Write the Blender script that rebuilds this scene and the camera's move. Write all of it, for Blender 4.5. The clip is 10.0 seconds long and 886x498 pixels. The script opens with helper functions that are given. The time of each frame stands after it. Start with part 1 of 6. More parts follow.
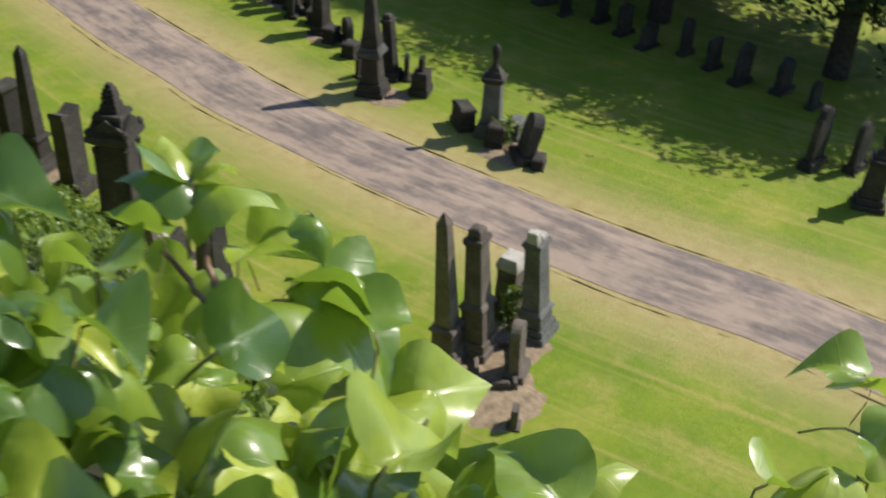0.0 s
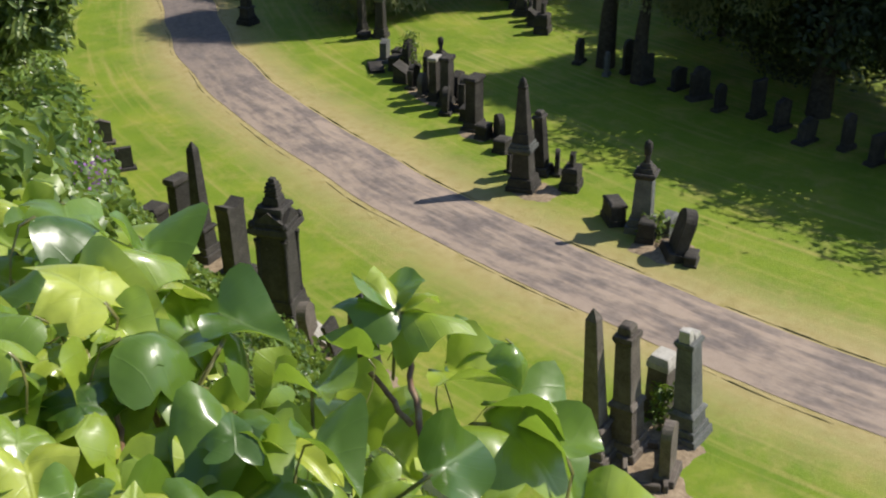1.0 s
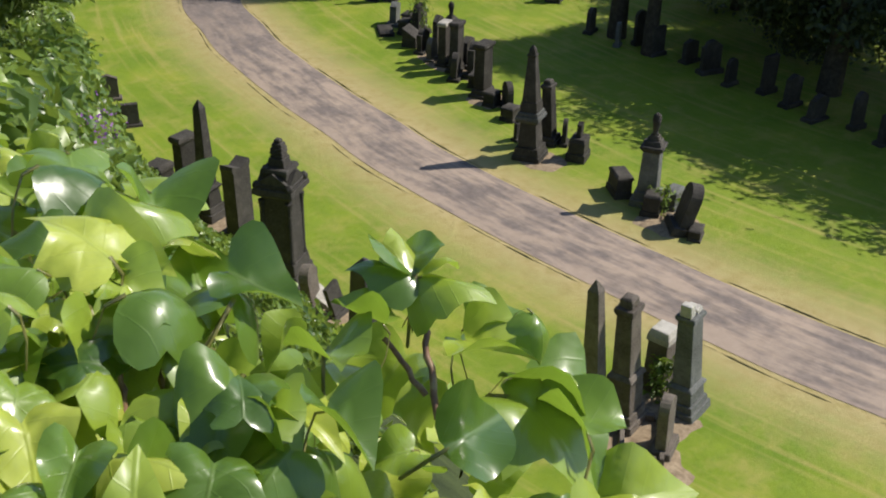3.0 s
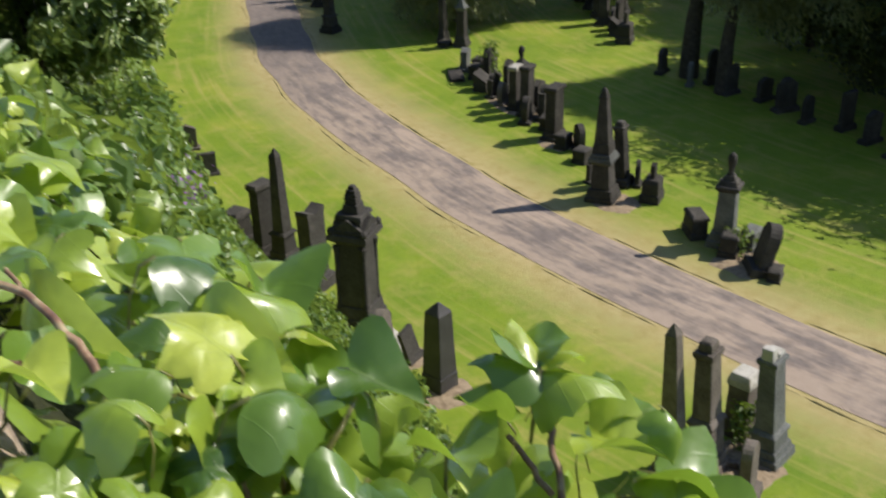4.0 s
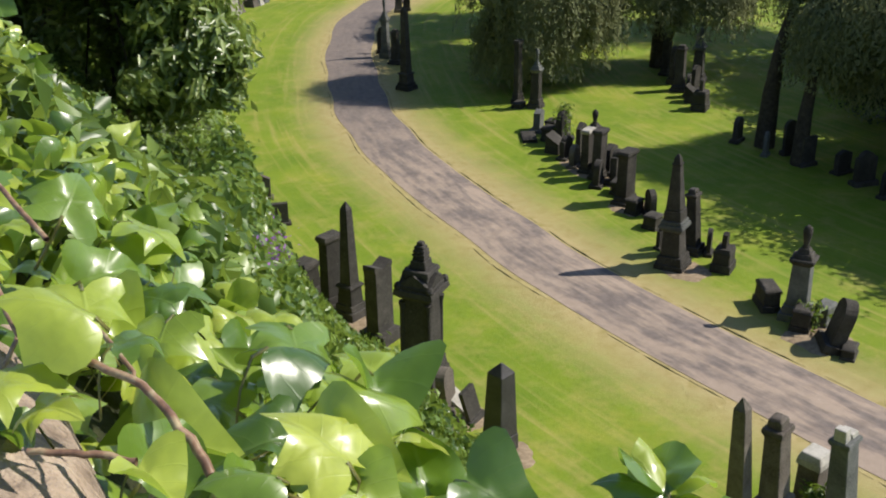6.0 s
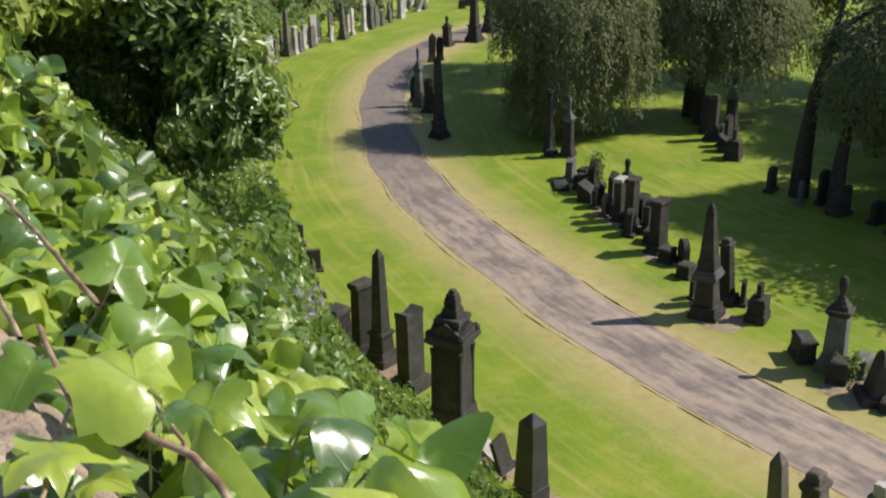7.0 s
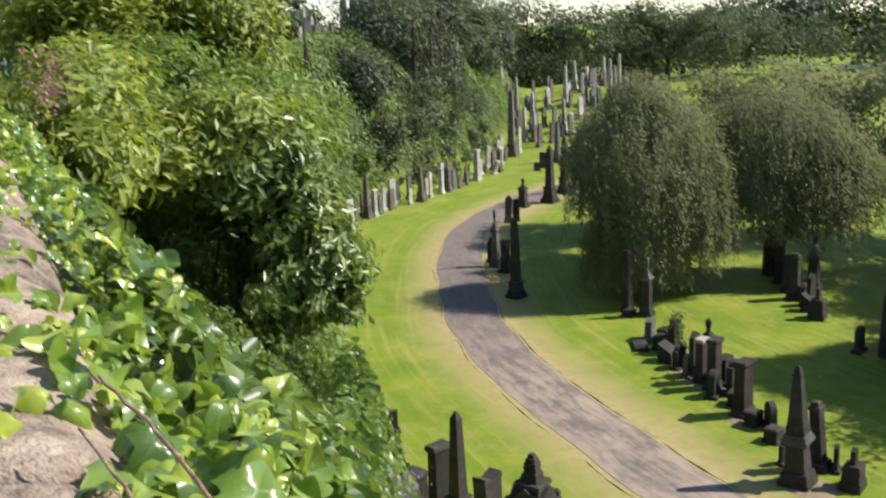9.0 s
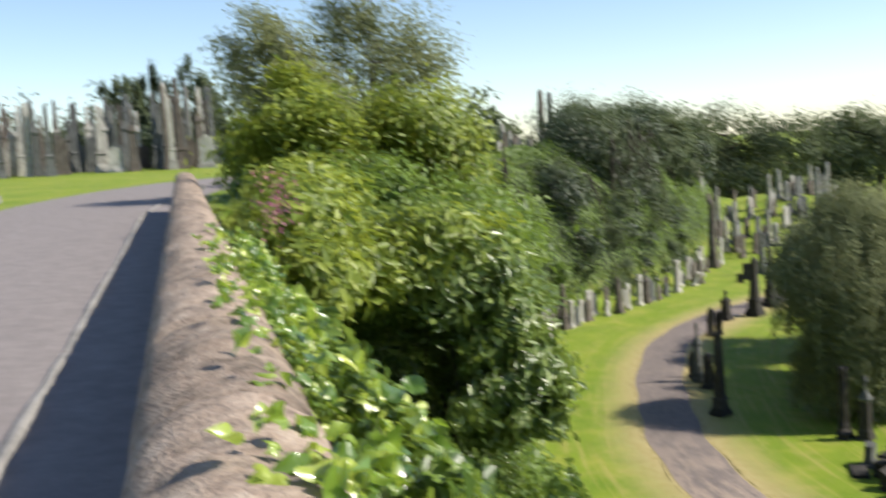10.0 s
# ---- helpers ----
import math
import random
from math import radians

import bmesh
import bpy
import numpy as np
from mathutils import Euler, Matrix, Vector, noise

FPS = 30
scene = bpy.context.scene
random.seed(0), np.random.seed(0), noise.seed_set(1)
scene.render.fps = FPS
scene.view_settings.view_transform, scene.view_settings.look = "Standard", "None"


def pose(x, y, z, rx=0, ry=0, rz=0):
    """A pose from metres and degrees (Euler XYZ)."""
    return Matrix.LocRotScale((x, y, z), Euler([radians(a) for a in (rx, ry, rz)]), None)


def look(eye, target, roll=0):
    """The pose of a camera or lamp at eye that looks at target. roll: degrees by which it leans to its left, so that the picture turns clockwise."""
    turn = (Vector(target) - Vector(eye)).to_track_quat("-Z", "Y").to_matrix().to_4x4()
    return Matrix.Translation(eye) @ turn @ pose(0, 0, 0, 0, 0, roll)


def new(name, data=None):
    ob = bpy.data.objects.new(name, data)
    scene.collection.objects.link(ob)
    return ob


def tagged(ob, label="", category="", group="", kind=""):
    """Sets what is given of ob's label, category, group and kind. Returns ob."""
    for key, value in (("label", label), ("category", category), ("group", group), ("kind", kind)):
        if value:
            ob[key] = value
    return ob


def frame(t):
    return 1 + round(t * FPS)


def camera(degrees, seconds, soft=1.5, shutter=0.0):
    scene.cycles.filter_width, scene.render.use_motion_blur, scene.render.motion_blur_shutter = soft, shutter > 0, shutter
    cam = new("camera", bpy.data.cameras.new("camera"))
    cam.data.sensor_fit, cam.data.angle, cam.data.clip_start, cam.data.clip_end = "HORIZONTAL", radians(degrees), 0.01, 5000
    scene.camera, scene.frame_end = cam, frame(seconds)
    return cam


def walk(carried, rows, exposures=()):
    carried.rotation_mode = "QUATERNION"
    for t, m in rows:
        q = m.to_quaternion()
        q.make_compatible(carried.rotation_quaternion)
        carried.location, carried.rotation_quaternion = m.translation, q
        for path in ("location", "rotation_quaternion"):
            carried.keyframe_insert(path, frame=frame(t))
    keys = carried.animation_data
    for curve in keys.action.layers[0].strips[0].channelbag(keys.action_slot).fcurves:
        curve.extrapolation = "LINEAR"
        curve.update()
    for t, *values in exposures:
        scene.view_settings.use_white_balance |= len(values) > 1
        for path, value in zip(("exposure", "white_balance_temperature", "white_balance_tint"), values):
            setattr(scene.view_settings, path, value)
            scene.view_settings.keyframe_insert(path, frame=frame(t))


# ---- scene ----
cam = camera(47.09, 10.0, soft=2.0, shutter=0.42)
PATH = [
    (0, pose(0.068, -0.185, 13.921, 56.97, -2.76, -46.90)),
    (0.5, pose(-0.017, -0.242, 13.990, 59.65, -2.09, -41.71)),
    (1, pose(0.018, -0.175, 13.974, 62.02, 0.43, -39.19)),
    (1.5, pose(-0.029, -0.167, 13.986, 62.35, -1.97, -36.02)),
    (2, pose(-0.040, -0.196, 13.985, 60.39, -2.69, -37.13)),
    (3.5, pose(0.051, -0.102, 13.942, 60.27, 0.23, -37.77)),
    (4, pose(0.019, -0.079, 13.977, 62.54, 1.39, -34.90)),
    (4.5, pose(0.006, -0.061, 14.001, 64.97, 1.64, -31.97)),
    (5, pose(0.002, -0.057, 14.001, 65.56, 1.32, -31.73)),
    (6.5, pose(-0.000, -0.000, 14.000, 66.30, 0.23, -29.57)),
    (7, pose(-0.011, -0.001, 14.024, 68.51, 0.87, -28.66)),
    (7.5, pose(-0.023, -0.006, 14.050, 70.73, 1.02, -28.14)),
    (8, pose(-0.033, -0.003, 14.066, 72.45, 1.37, -27.63)),
    (8.5, pose(-0.042, 0.013, 14.075, 74.20, 1.45, -27.10)),
    (9, pose(-0.070, 0.009, 14.119, 77.51, 2.12, -24.58)),
    (9.5, pose(-0.100, 0.020, 14.141, 80.27, 2.61, -21.72)),
    (10, pose(-0.191, 0.069, 14.175, 84.23, 3.33, -13.69)),
]
walk(cam, PATH, [(0.0, 0.24), (6.0, 0.27), (8.0, 0.35), (9.5, 0.5), (10.0, 0.46)])
rng = np.random.default_rng(7)

# ---------------------------------------------------------------- light
SUN_DIR = Vector((0.66, -0.23, 0.71)).normalized()
world = bpy.data.worlds.new("sky")
scene.world = world
world.use_nodes = True
wn = world.node_tree
sky = wn.nodes.new("ShaderNodeTexSky")
sky.sky_type = "NISHITA"
sky.sun_disc = False
sky.sun_elevation = math.asin(SUN_DIR.z)
sky.sun_rotation = math.atan2(SUN_DIR.x, SUN_DIR.y)
sky.air_density, sky.dust_density, sky.ozone_density = 0.85, 0.3, 1.15
sky.altitude = 300
wn.nodes["Background"].inputs["Strength"].default_value = 0.132
wn.links.new(sky.outputs["Color"], wn.nodes["Background"].inputs["Color"])
sun = new("sun", bpy.data.lights.new("sun", "SUN"))
sun.data.energy, sun.data.angle, sun.data.color = 5.0, radians(0.53), (1.0, 0.94, 0.83)
sun.matrix_world = look((0, 0, 60), Vector((0, 0, 60)) - SUN_DIR)


# ---------------------------------------------------------------- materials
def mat_base(name, rough=0.8, spec=0.3):
    m = bpy.data.materials.new(name)
    m.use_nodes = True
    b = m.node_tree.nodes["Principled BSDF"]
    b.inputs["Roughness"].default_value = rough
    b.inputs["Specular IOR Level"].default_value = spec
    return m, m.node_tree, b


def nd(nt, kind, **ins):
    n = nt.nodes.new(kind)
    for k, v in ins.items():
        n.inputs[k.replace("_", " ")].default_value = v
    return n


def ramp(nt, fac, stops):
    r = nt.nodes.new("ShaderNodeValToRGB")
    while len(r.color_ramp.elements) < len(stops):
        r.color_ramp.elements.new(0.5)
    for e, (p, c) in zip(r.color_ramp.elements, stops):
        e.position, e.color = p, (*c, 1)
    nt.links.new(fac, r.inputs["Fac"])
    return r.outputs["Color"]


def mixc(nt, fac, a, b, mode="MIX"):
    m = nt.nodes.new("ShaderNodeMix")
    m.data_type, m.blend_type = "RGBA", mode
    for s, v in ((m.inputs[0], fac), (m.inputs[6], a), (m.inputs[7], b)):
        if isinstance(v, (int, float)):
            s.default_value = v
        elif isinstance(v, tuple):
            s.default_value = (*v, 1)
        else:
            nt.links.new(v, s)
    return m.outputs[2]


def mth(nt, op, a, b=0.0, c=0.0):
    m = nt.nodes.new("ShaderNodeMath")
    m.operation = op
    for s, v in zip(m.inputs, (a, b, c)):
        if isinstance(v, (int, float)):
            s.default_value = v
        else:
            nt.links.new(v, s)
    return m.outputs[0]


def mapr(nt, v, a, b, lo=0.0, hi=1.0):
    m = nt.nodes.new("ShaderNodeMapRange")
    nt.links.new(v, m.inputs[0])
    for i, x in enumerate((a, b, lo, hi)):
        m.inputs[i + 1].default_value = x
    return m.outputs[0]


def tex(nt, scale, detail=4.0, rough=0.6, vec=None, kind="ShaderNodeTexNoise"):
    n = nt.nodes.new(kind)
    n.inputs["Scale"].default_value = scale
    if kind == "ShaderNodeTexNoise":
        n.inputs["Detail"].default_value, n.inputs["Roughness"].default_value = detail, rough
    if vec is None:
        c = nt.nodes.new("ShaderNodeNewGeometry")
        vec = c.outputs["Position"]
    nt.links.new(vec, n.inputs["Vector"])
    return n.outputs[0]


def bump(nt, b, h, strength, dist):
    n = nd(nt, "ShaderNodeBump", Strength=strength, Distance=dist)
    nt.links.new(h, n.inputs["Height"])
    nt.links.new(n.outputs["Normal"], b.inputs["Normal"])


def attr(nt, name):
    a = nt.nodes.new("ShaderNodeAttribute")
    a.attribute_name = name
    return a


def stone_mat(name, dark, mid, light, lichen=0.3, rough=0.85, grain=1.0):
    m, nt, b = mat_base(name, rough, 0.25)
    oi = nt.nodes.new("ShaderNodeObjectInfo")
    big = tex(nt, 1.6 * grain, 6, 0.7)
    fine = tex(nt, 22.0, 4, 0.6)
    c = ramp(nt, big, [(0.3, dark), (0.52, mid), (0.75, light)])
    c = mixc(nt, mapr(nt, fine, 0.35, 0.75), c, mixc(nt, 0.5, c, light), "MIX")
    v = mapr(nt, oi.outputs["Random"], 0, 1, 0.7, 1.25)
    c = mixc(nt, 1.0, c, mixc(nt, v, (0, 0, 0), (1, 1, 1)), "MULTIPLY")
    spots = mapr(nt, tex(nt, 9.0 * grain ** 0.5, 4, 0.7), 0.62, 0.72, 0, lichen)
    c = mixc(nt, spots, c, (0.27, 0.26, 0.2))
    nt.links.new(c, b.inputs["Base Color"])
    bump(nt, b, mth(nt, "ADD", fine, tex(nt, 70.0, 2, 0.6)), 0.7, 0.02)
    return m


STONE_BLACK = stone_mat("sooty_sandstone", (0.022, 0.02, 0.018), (0.045, 0.041, 0.037), (0.1, 0.09, 0.08))
STONE_BROWN = stone_mat("brown_sandstone", (0.06, 0.048, 0.04), (0.12, 0.1, 0.085), (0.22, 0.19, 0.16))
STONE_GREY = stone_mat("grey_granite", (0.055, 0.058, 0.058), (0.115, 0.12, 0.115), (0.22, 0.22, 0.21))
# pale stone; a few near tops wear it to stand for sunlight
STONE_PALE = stone_mat("pale_weathered_and_sunlit_stone", (0.2, 0.185, 0.16), (0.4, 0.375, 0.33), (0.6, 0.57, 0.52), 0.2)
GRANITE_DARK = stone_mat("polished_dark_granite", (0.03, 0.028, 0.03), (0.05, 0.047, 0.048), (0.09, 0.085, 0.085), 0.05, 0.42)
COPING = stone_mat("coping_sandstone", (0.045, 0.036, 0.03), (0.29, 0.215, 0.165), (0.5, 0.41, 0.33), 0.6, 0.9, 4.5)
WALLSTONE = stone_mat("rubble_wall_stone", (0.14, 0.11, 0.09), (0.26, 0.21, 0.17), (0.36, 0.3, 0.25), 0.3)

KERB = stone_mat("kerb_stone", (0.16, 0.15, 0.14), (0.26, 0.245, 0.23), (0.36, 0.34, 0.32), 0.3)


def leaf_mat(name, a, b_, c_, rough=0.45, trans=0.35, glow=(0.35, 0.5, 0.06), coat=0.0, spec=0.5):
    m, nt, b = mat_base(name, rough, spec)
    g = nt.nodes.new("ShaderNodeNewGeometry")
    big = tex(nt, 0.55, 2)
    r = mth(nt, "ADD", mth(nt, "MULTIPLY", g.outputs["Random Per Island"], 0.65), mth(nt, "MULTIPLY", big, 0.35))
    col = ramp(nt, r, [(0.15, a), (0.5, b_), (0.85, c_)])
    nt.links.new(col, b.inputs["Base Color"])
    b.inputs["Coat Weight"].default_value = coat
    b.inputs["Coat Roughness"].default_value = 0.25
    t = nt.nodes.new("ShaderNodeBsdfTranslucent")
    nt.links.new(mixc(nt, 0.5, col, glow), t.inputs["Color"])
    mx = nt.nodes.new("ShaderNodeMixShader")
    mx.inputs[0].default_value = trans
    nt.links.new(b.outputs[0], mx.inputs[1])
    nt.links.new(t.outputs[0], mx.inputs[2])
    nt.links.new(mx.outputs[0], nt.nodes["Material Output"].inputs["Surface"])
    return m


LEAF_BIRCH = leaf_mat("birch_leaves", (0.15, 0.17, 0.078), (0.205, 0.225, 0.105), (0.275, 0.295, 0.14), 0.7, 0.4, (0.4, 0.42, 0.19), 0.0, 0.25)
LEAF_DARK = leaf_mat("dark_tree_leaves", (0.02, 0.035, 0.014), (0.035, 0.055, 0.02), (0.06, 0.085, 0.032), 0.5, 0.2, (0.1, 0.15, 0.03))
LEAF_GREEN = leaf_mat("green_tree_leaves", (0.055, 0.095, 0.018), (0.12, 0.185, 0.03), (0.21, 0.3, 0.055), 0.5, 0.35)
LEAF_FAR = leaf_mat("distant_leaves", (0.07, 0.09, 0.05), (0.1, 0.125, 0.065), (0.15, 0.17, 0.09), 0.7, 0.3, (0.2, 0.25, 0.1), 0.0, 0.2)
LEAF_YELLOW = leaf_mat("yellow_green_leaves", (0.075, 0.115, 0.018), (0.2, 0.265, 0.036), (0.38, 0.43, 0.075), 0.45, 0.4, (0.5, 0.55, 0.06))
LEAF_LAUREL = leaf_mat("laurel_leaves", (0.062, 0.105, 0.022), (0.14, 0.2, 0.042), (0.27, 0.335, 0.09), 0.36, 0.32, (0.4, 0.52, 0.09), 0.25)
LEAF_SMALL = leaf_mat("bank_ivy_leaves", (0.042, 0.082, 0.017), (0.098, 0.165, 0.029), (0.22, 0.3, 0.06), 0.38, 0.34, (0.4, 0.52, 0.07), 0.05)
PETAL = leaf_mat("purple_petals", (0.2, 0.08, 0.3), (0.3, 0.12, 0.4), (0.4, 0.2, 0.5), 0.6, 0.3, (0.4, 0.15, 0.5))
PINK = leaf_mat("pink_petals", (0.35, 0.1, 0.16), (0.45, 0.16, 0.22), (0.55, 0.25, 0.3), 0.6, 0.3, (0.6, 0.2, 0.3))


def ivy_mat():
    m, nt, b = mat_base("ivy_leaf", 0.42, 0.45)
    g = nt.nodes.new("ShaderNodeNewGeometry")
    oi = nt.nodes.new("ShaderNodeObjectInfo")
    r = mth(nt, "FRACT", mth(nt, "ADD", g.outputs["Random Per Island"], oi.outputs["Random"]))
    col = ramp(nt, r, [(0.0, (0.055, 0.12, 0.016)), (0.25, (0.135, 0.235, 0.027)), (0.62, (0.3, 0.4, 0.043)), (1.0, (0.5, 0.56, 0.08))])
    uv = attr(nt, "leaf_uv")
    sep = nt.nodes.new("ShaderNodeSeparateXYZ")
    nt.links.new(uv.outputs["Vector"], sep.inputs[0])
    ax = mth(nt, "ABSOLUTE", sep.outputs[0])
    rib = mapr(nt, ax, 0.006, 0.03, 1, 0)
    side = mth(nt, "ABSOLUTE", mth(nt, "SUBTRACT", mth(nt, "FRACT", mth(nt, "MULTIPLY", mth(nt, "SUBTRACT", sep.outputs[1], mth(nt, "MULTIPLY", ax, 0.75)), 4.2)), 0.5))
    vein = mth(nt, "MAXIMUM", rib, mapr(nt, side, 0.0, 0.06, 0.35, 0))
    mott = tex(nt, 60.0, 3)
    col = mixc(nt, mapr(nt, mott, 0.4, 0.75, 0, 0.25), col, (0.1, 0.16, 0.03))
    col = mixc(nt, mth(nt, "MULTIPLY", vein, 0.13), col, (0.36, 0.46, 0.15))
    col = mixc(nt, sep.outputs[2], col, (0.24, 0.22, 0.07))
    nt.links.new(col, b.inputs["Base Color"])
    b.inputs["Coat Weight"].default_value = 1.0
    b.inputs["Coat Roughness"].default_value = 0.22
    bump(nt, b, mth(nt, "ADD", mth(nt, "MULTIPLY", vein, -0.3), mth(nt, "MULTIPLY", tex(nt, 30.0, 2), 1.0)), 0.4, 0.005)
    t = nt.nodes.new("ShaderNodeBsdfTranslucent")
    nt.links.new(mixc(nt, 0.5, col, (0.4, 0.58, 0.05)), t.inputs["Color"])
    mx = nt.nodes.new("ShaderNodeMixShader")
    mx.inputs[0].default_value = 0.36
    nt.links.new(b.outputs[0], mx.inputs[1])
    nt.links.new(t.outputs[0], mx.inputs[2])
    nt.links.new(mx.outputs[0], nt.nodes["Material Output"].inputs["Surface"])
    return m


IVY = ivy_mat()


def bark_mat(name, a, b_, scale=6.0):
    m, nt, b = mat_base(name, 0.85, 0.2)
    n = tex(nt, scale, 5, 0.7)
    nt.links.new(ramp(nt, n, [(0.3, a), (0.7, b_)]), b.inputs["Base Color"])
    bump(nt, b, n, 0.7, 0.03)
    return m


BARK = bark_mat("tree_bark", (0.03, 0.025, 0.02), (0.09, 0.075, 0.06))
BARK_BIRCH = bark_mat("birch_bark", (0.05, 0.045, 0.04), (0.3, 0.28, 0.25), 4.0)
STEM, snt, sb = mat_base("ivy_stem", 0.45, 0.4)
sn = tex(snt, 55.0, 4, 0.6)
snt.links.new(ramp(snt, sn, [(0.3, (0.12, 0.065, 0.045)), (0.5, (0.24, 0.14, 0.085)), (0.7, (0.42, 0.34, 0.2))]), sb.inputs["Base Color"])
bump(snt, sb, sn, 0.3, 0.002)
# near-black tone that stands for shade between the ivy leaves
GAP_SHADE = bark_mat("leaf_gap_shade", (0.014, 0.016, 0.008), (0.04, 0.045, 0.018), 18.0)
EARTH = bark_mat("earth_edge", (0.17, 0.14, 0.06), (0.36, 0.3, 0.14), 3.0)


def ground_mat():
    m, nt, b = mat_base("mown_grass", 0.75, 0.2)
    rd = attr(nt, "road_d").outputs["Fac"]
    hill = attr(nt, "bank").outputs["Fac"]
    side = mth(nt, "ABSOLUTE", rd)
    n1 = tex(nt, 0.35, 4, 0.6)
    n2 = tex(nt, 2.2, 5, 0.65)
    n3 = tex(nt, 45.0, 3, 0.7)
    green = ramp(nt, n1, [(0.3, (0.12, 0.195, 0.011)), (0.55, (0.19, 0.256, 0.017)), (0.75, (0.33, 0.32, 0.052))])
    # mowing stripes run along the drive
    wob = mth(nt, "ADD", rd, mth(nt, "MULTIPLY", n1, 0.8))
    stripe = mth(nt, "SINE", mth(nt, "MULTIPLY", wob, 5.2))
    green = mixc(nt, mapr(nt, stripe, -0.2, 1.0, 0, 0.16), green, (0.25, 0.32, 0.04))
    comb = nt.nodes.new("ShaderNodeCombineXYZ")
    nt.links.new(mth(nt, "MULTIPLY", rd, 3.0), comb.inputs[0])
    nt.links.new(mth(nt, "MULTIPLY", attr(nt, "road_s").outputs["Fac"], 0.12), comb.inputs[1])
    streak = tex(nt, 1.0, 3, 0.6, comb.outputs[0])
    green = mixc(nt, mapr(nt, streak, 0.52, 0.72, 0, 0.55), green, (0.43, 0.34, 0.12))
    dryp = mapr(nt, tex(nt, 0.8, 6, 0.72), 0.5, 0.68, 0, 0.62)
    green = mixc(nt, dryp, green, (0.36, 0.31, 0.09))
    green = mixc(nt, mapr(nt, n2, 0.5, 0.75, 0, 0.4), green, (0.19, 0.25, 0.04))
    green = mixc(nt, mapr(nt, tex(nt, 6.0, 5, 0.7), 0.5, 0.7, 0, 0.4), green, (0.1, 0.17, 0.02))
    edge = mth(nt, "ADD", side, mth(nt, "MULTIPLY", mth(nt, "SUBTRACT", n2, 0.5), 2.6))
    dry = mapr(nt, edge, 1.5, 3.8, 0.9, 0)
    tan = ramp(nt, n2, [(0.3, (0.33, 0.255, 0.1)), (0.7, (0.54, 0.4, 0.235))])
    col = mixc(nt, dry, green, tan)
    col = mixc(nt, mapr(nt, n3, 0.3, 0.7, 0.0, 0.24), col, (0.1, 0.16, 0.018))
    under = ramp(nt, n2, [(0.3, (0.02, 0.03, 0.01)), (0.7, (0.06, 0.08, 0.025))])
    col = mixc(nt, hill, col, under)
    nt.links.new(col, b.inputs["Base Color"])
    bump(nt, b, mth(nt, "ADD", n3, mth(nt, "MULTIPLY", n2, 2.0)), 0.6, 0.03)
    return m


def asphalt_mat(name, worn=True):
    m, nt, b = mat_base(name, 0.85, 0.3)
    n1 = tex(nt, 0.5, 4, 0.6)
    n2 = tex(nt, 3.5, 5, 0.7)
    n3 = tex(nt, 90.0, 2, 0.6)
    col = ramp(nt, n2, [(0.3, (0.19, 0.165, 0.16)), (0.55, (0.245, 0.213, 0.205)), (0.8, (0.3, 0.265, 0.25))])
    if worn:
        col = ramp(nt, n2, [(0.3, (0.125, 0.1, 0.092)), (0.55, (0.18, 0.146, 0.133)), (0.8, (0.25, 0.205, 0.178))])
        rd = attr(nt, "road_d").outputs["Fac"]
        comb = nt.nodes.new("ShaderNodeCombineXYZ")
        nt.links.new(mth(nt, "MULTIPLY", rd, 2.2), comb.inputs[0])
        nt.links.new(mth(nt, "MULTIPLY", attr(nt, "road_s").outputs["Fac"], 0.4), comb.inputs[1])
        st = tex(nt, 1.3, 6, 0.66, comb.outputs[0])
        grit = mixc(nt, n2, (0.4, 0.3, 0.225), (0.53, 0.41, 0.32))
        edge = mapr(nt, rd, 0.6, 1.4, 0.0, 0.075)
        col = mixc(nt, mapr(nt, mth(nt, "ADD", mth(nt, "ADD", mth(nt, "MULTIPLY", st, 0.6), mth(nt, "MULTIPLY", n1, 0.4)), edge), 0.44, 0.58, 0, 0.68), col, mixc(nt, mapr(nt, attr(nt, "road_s").outputs["Fac"], 80, 92, 1.0, 0.2), col, grit))
    col = mixc(nt, mapr(nt, n3, 0.35, 0.65, 0, 0.3), col, (0.12, 0.11, 0.1))
    nt.links.new(col, b.inputs["Base Color"])
    bump(nt, b, n3, 0.4, 0.01)
    return m


GRASS = ground_mat()
ROAD = asphalt_mat("worn_drive")
UPPER = asphalt_mat("upper_drive_asphalt", False)


# ---------------------------------------------------------------- mesh helpers
def mesh_np(name, verts, faces, mat, smooth=False):
    verts = np.asarray(verts, np.float32)
    faces = np.asarray(faces, np.int32)
    me = bpy.data.meshes.new(name)
    n, k = faces.shape
    me.vertices.add(len(verts))
    me.vertices.foreach_set("co", verts.ravel())
    me.loops.add(n * k)
    me.loops.foreach_set("vertex_index", faces.ravel())
    me.polygons.add(n)
    me.polygons.foreach_set("loop_start", np.arange(0, n * k, k, dtype=np.int32))
    if smooth:
        me.polygons.foreach_set("use_smooth", np.ones(n, bool))
    me.materials.append(mat)
    me.update(calc_edges=True)
    return me


def part(name, bm, material, parent, label="", smooth=False):
    me = bpy.data.meshes.new(name)
    bm.to_mesh(me)
    bm.free()
    me.materials.append(material)
    if smooth:
        for p in me.polygons:
            p.use_smooth = True
    ob = new(name, me)
    ob.parent = parent
    if label:
        ob["label"] = label
    return ob


def mpart(name, me, parent, label=""):
    ob = new(name, me)
    ob.parent = parent
    if label:
        ob["label"] = label
    return ob


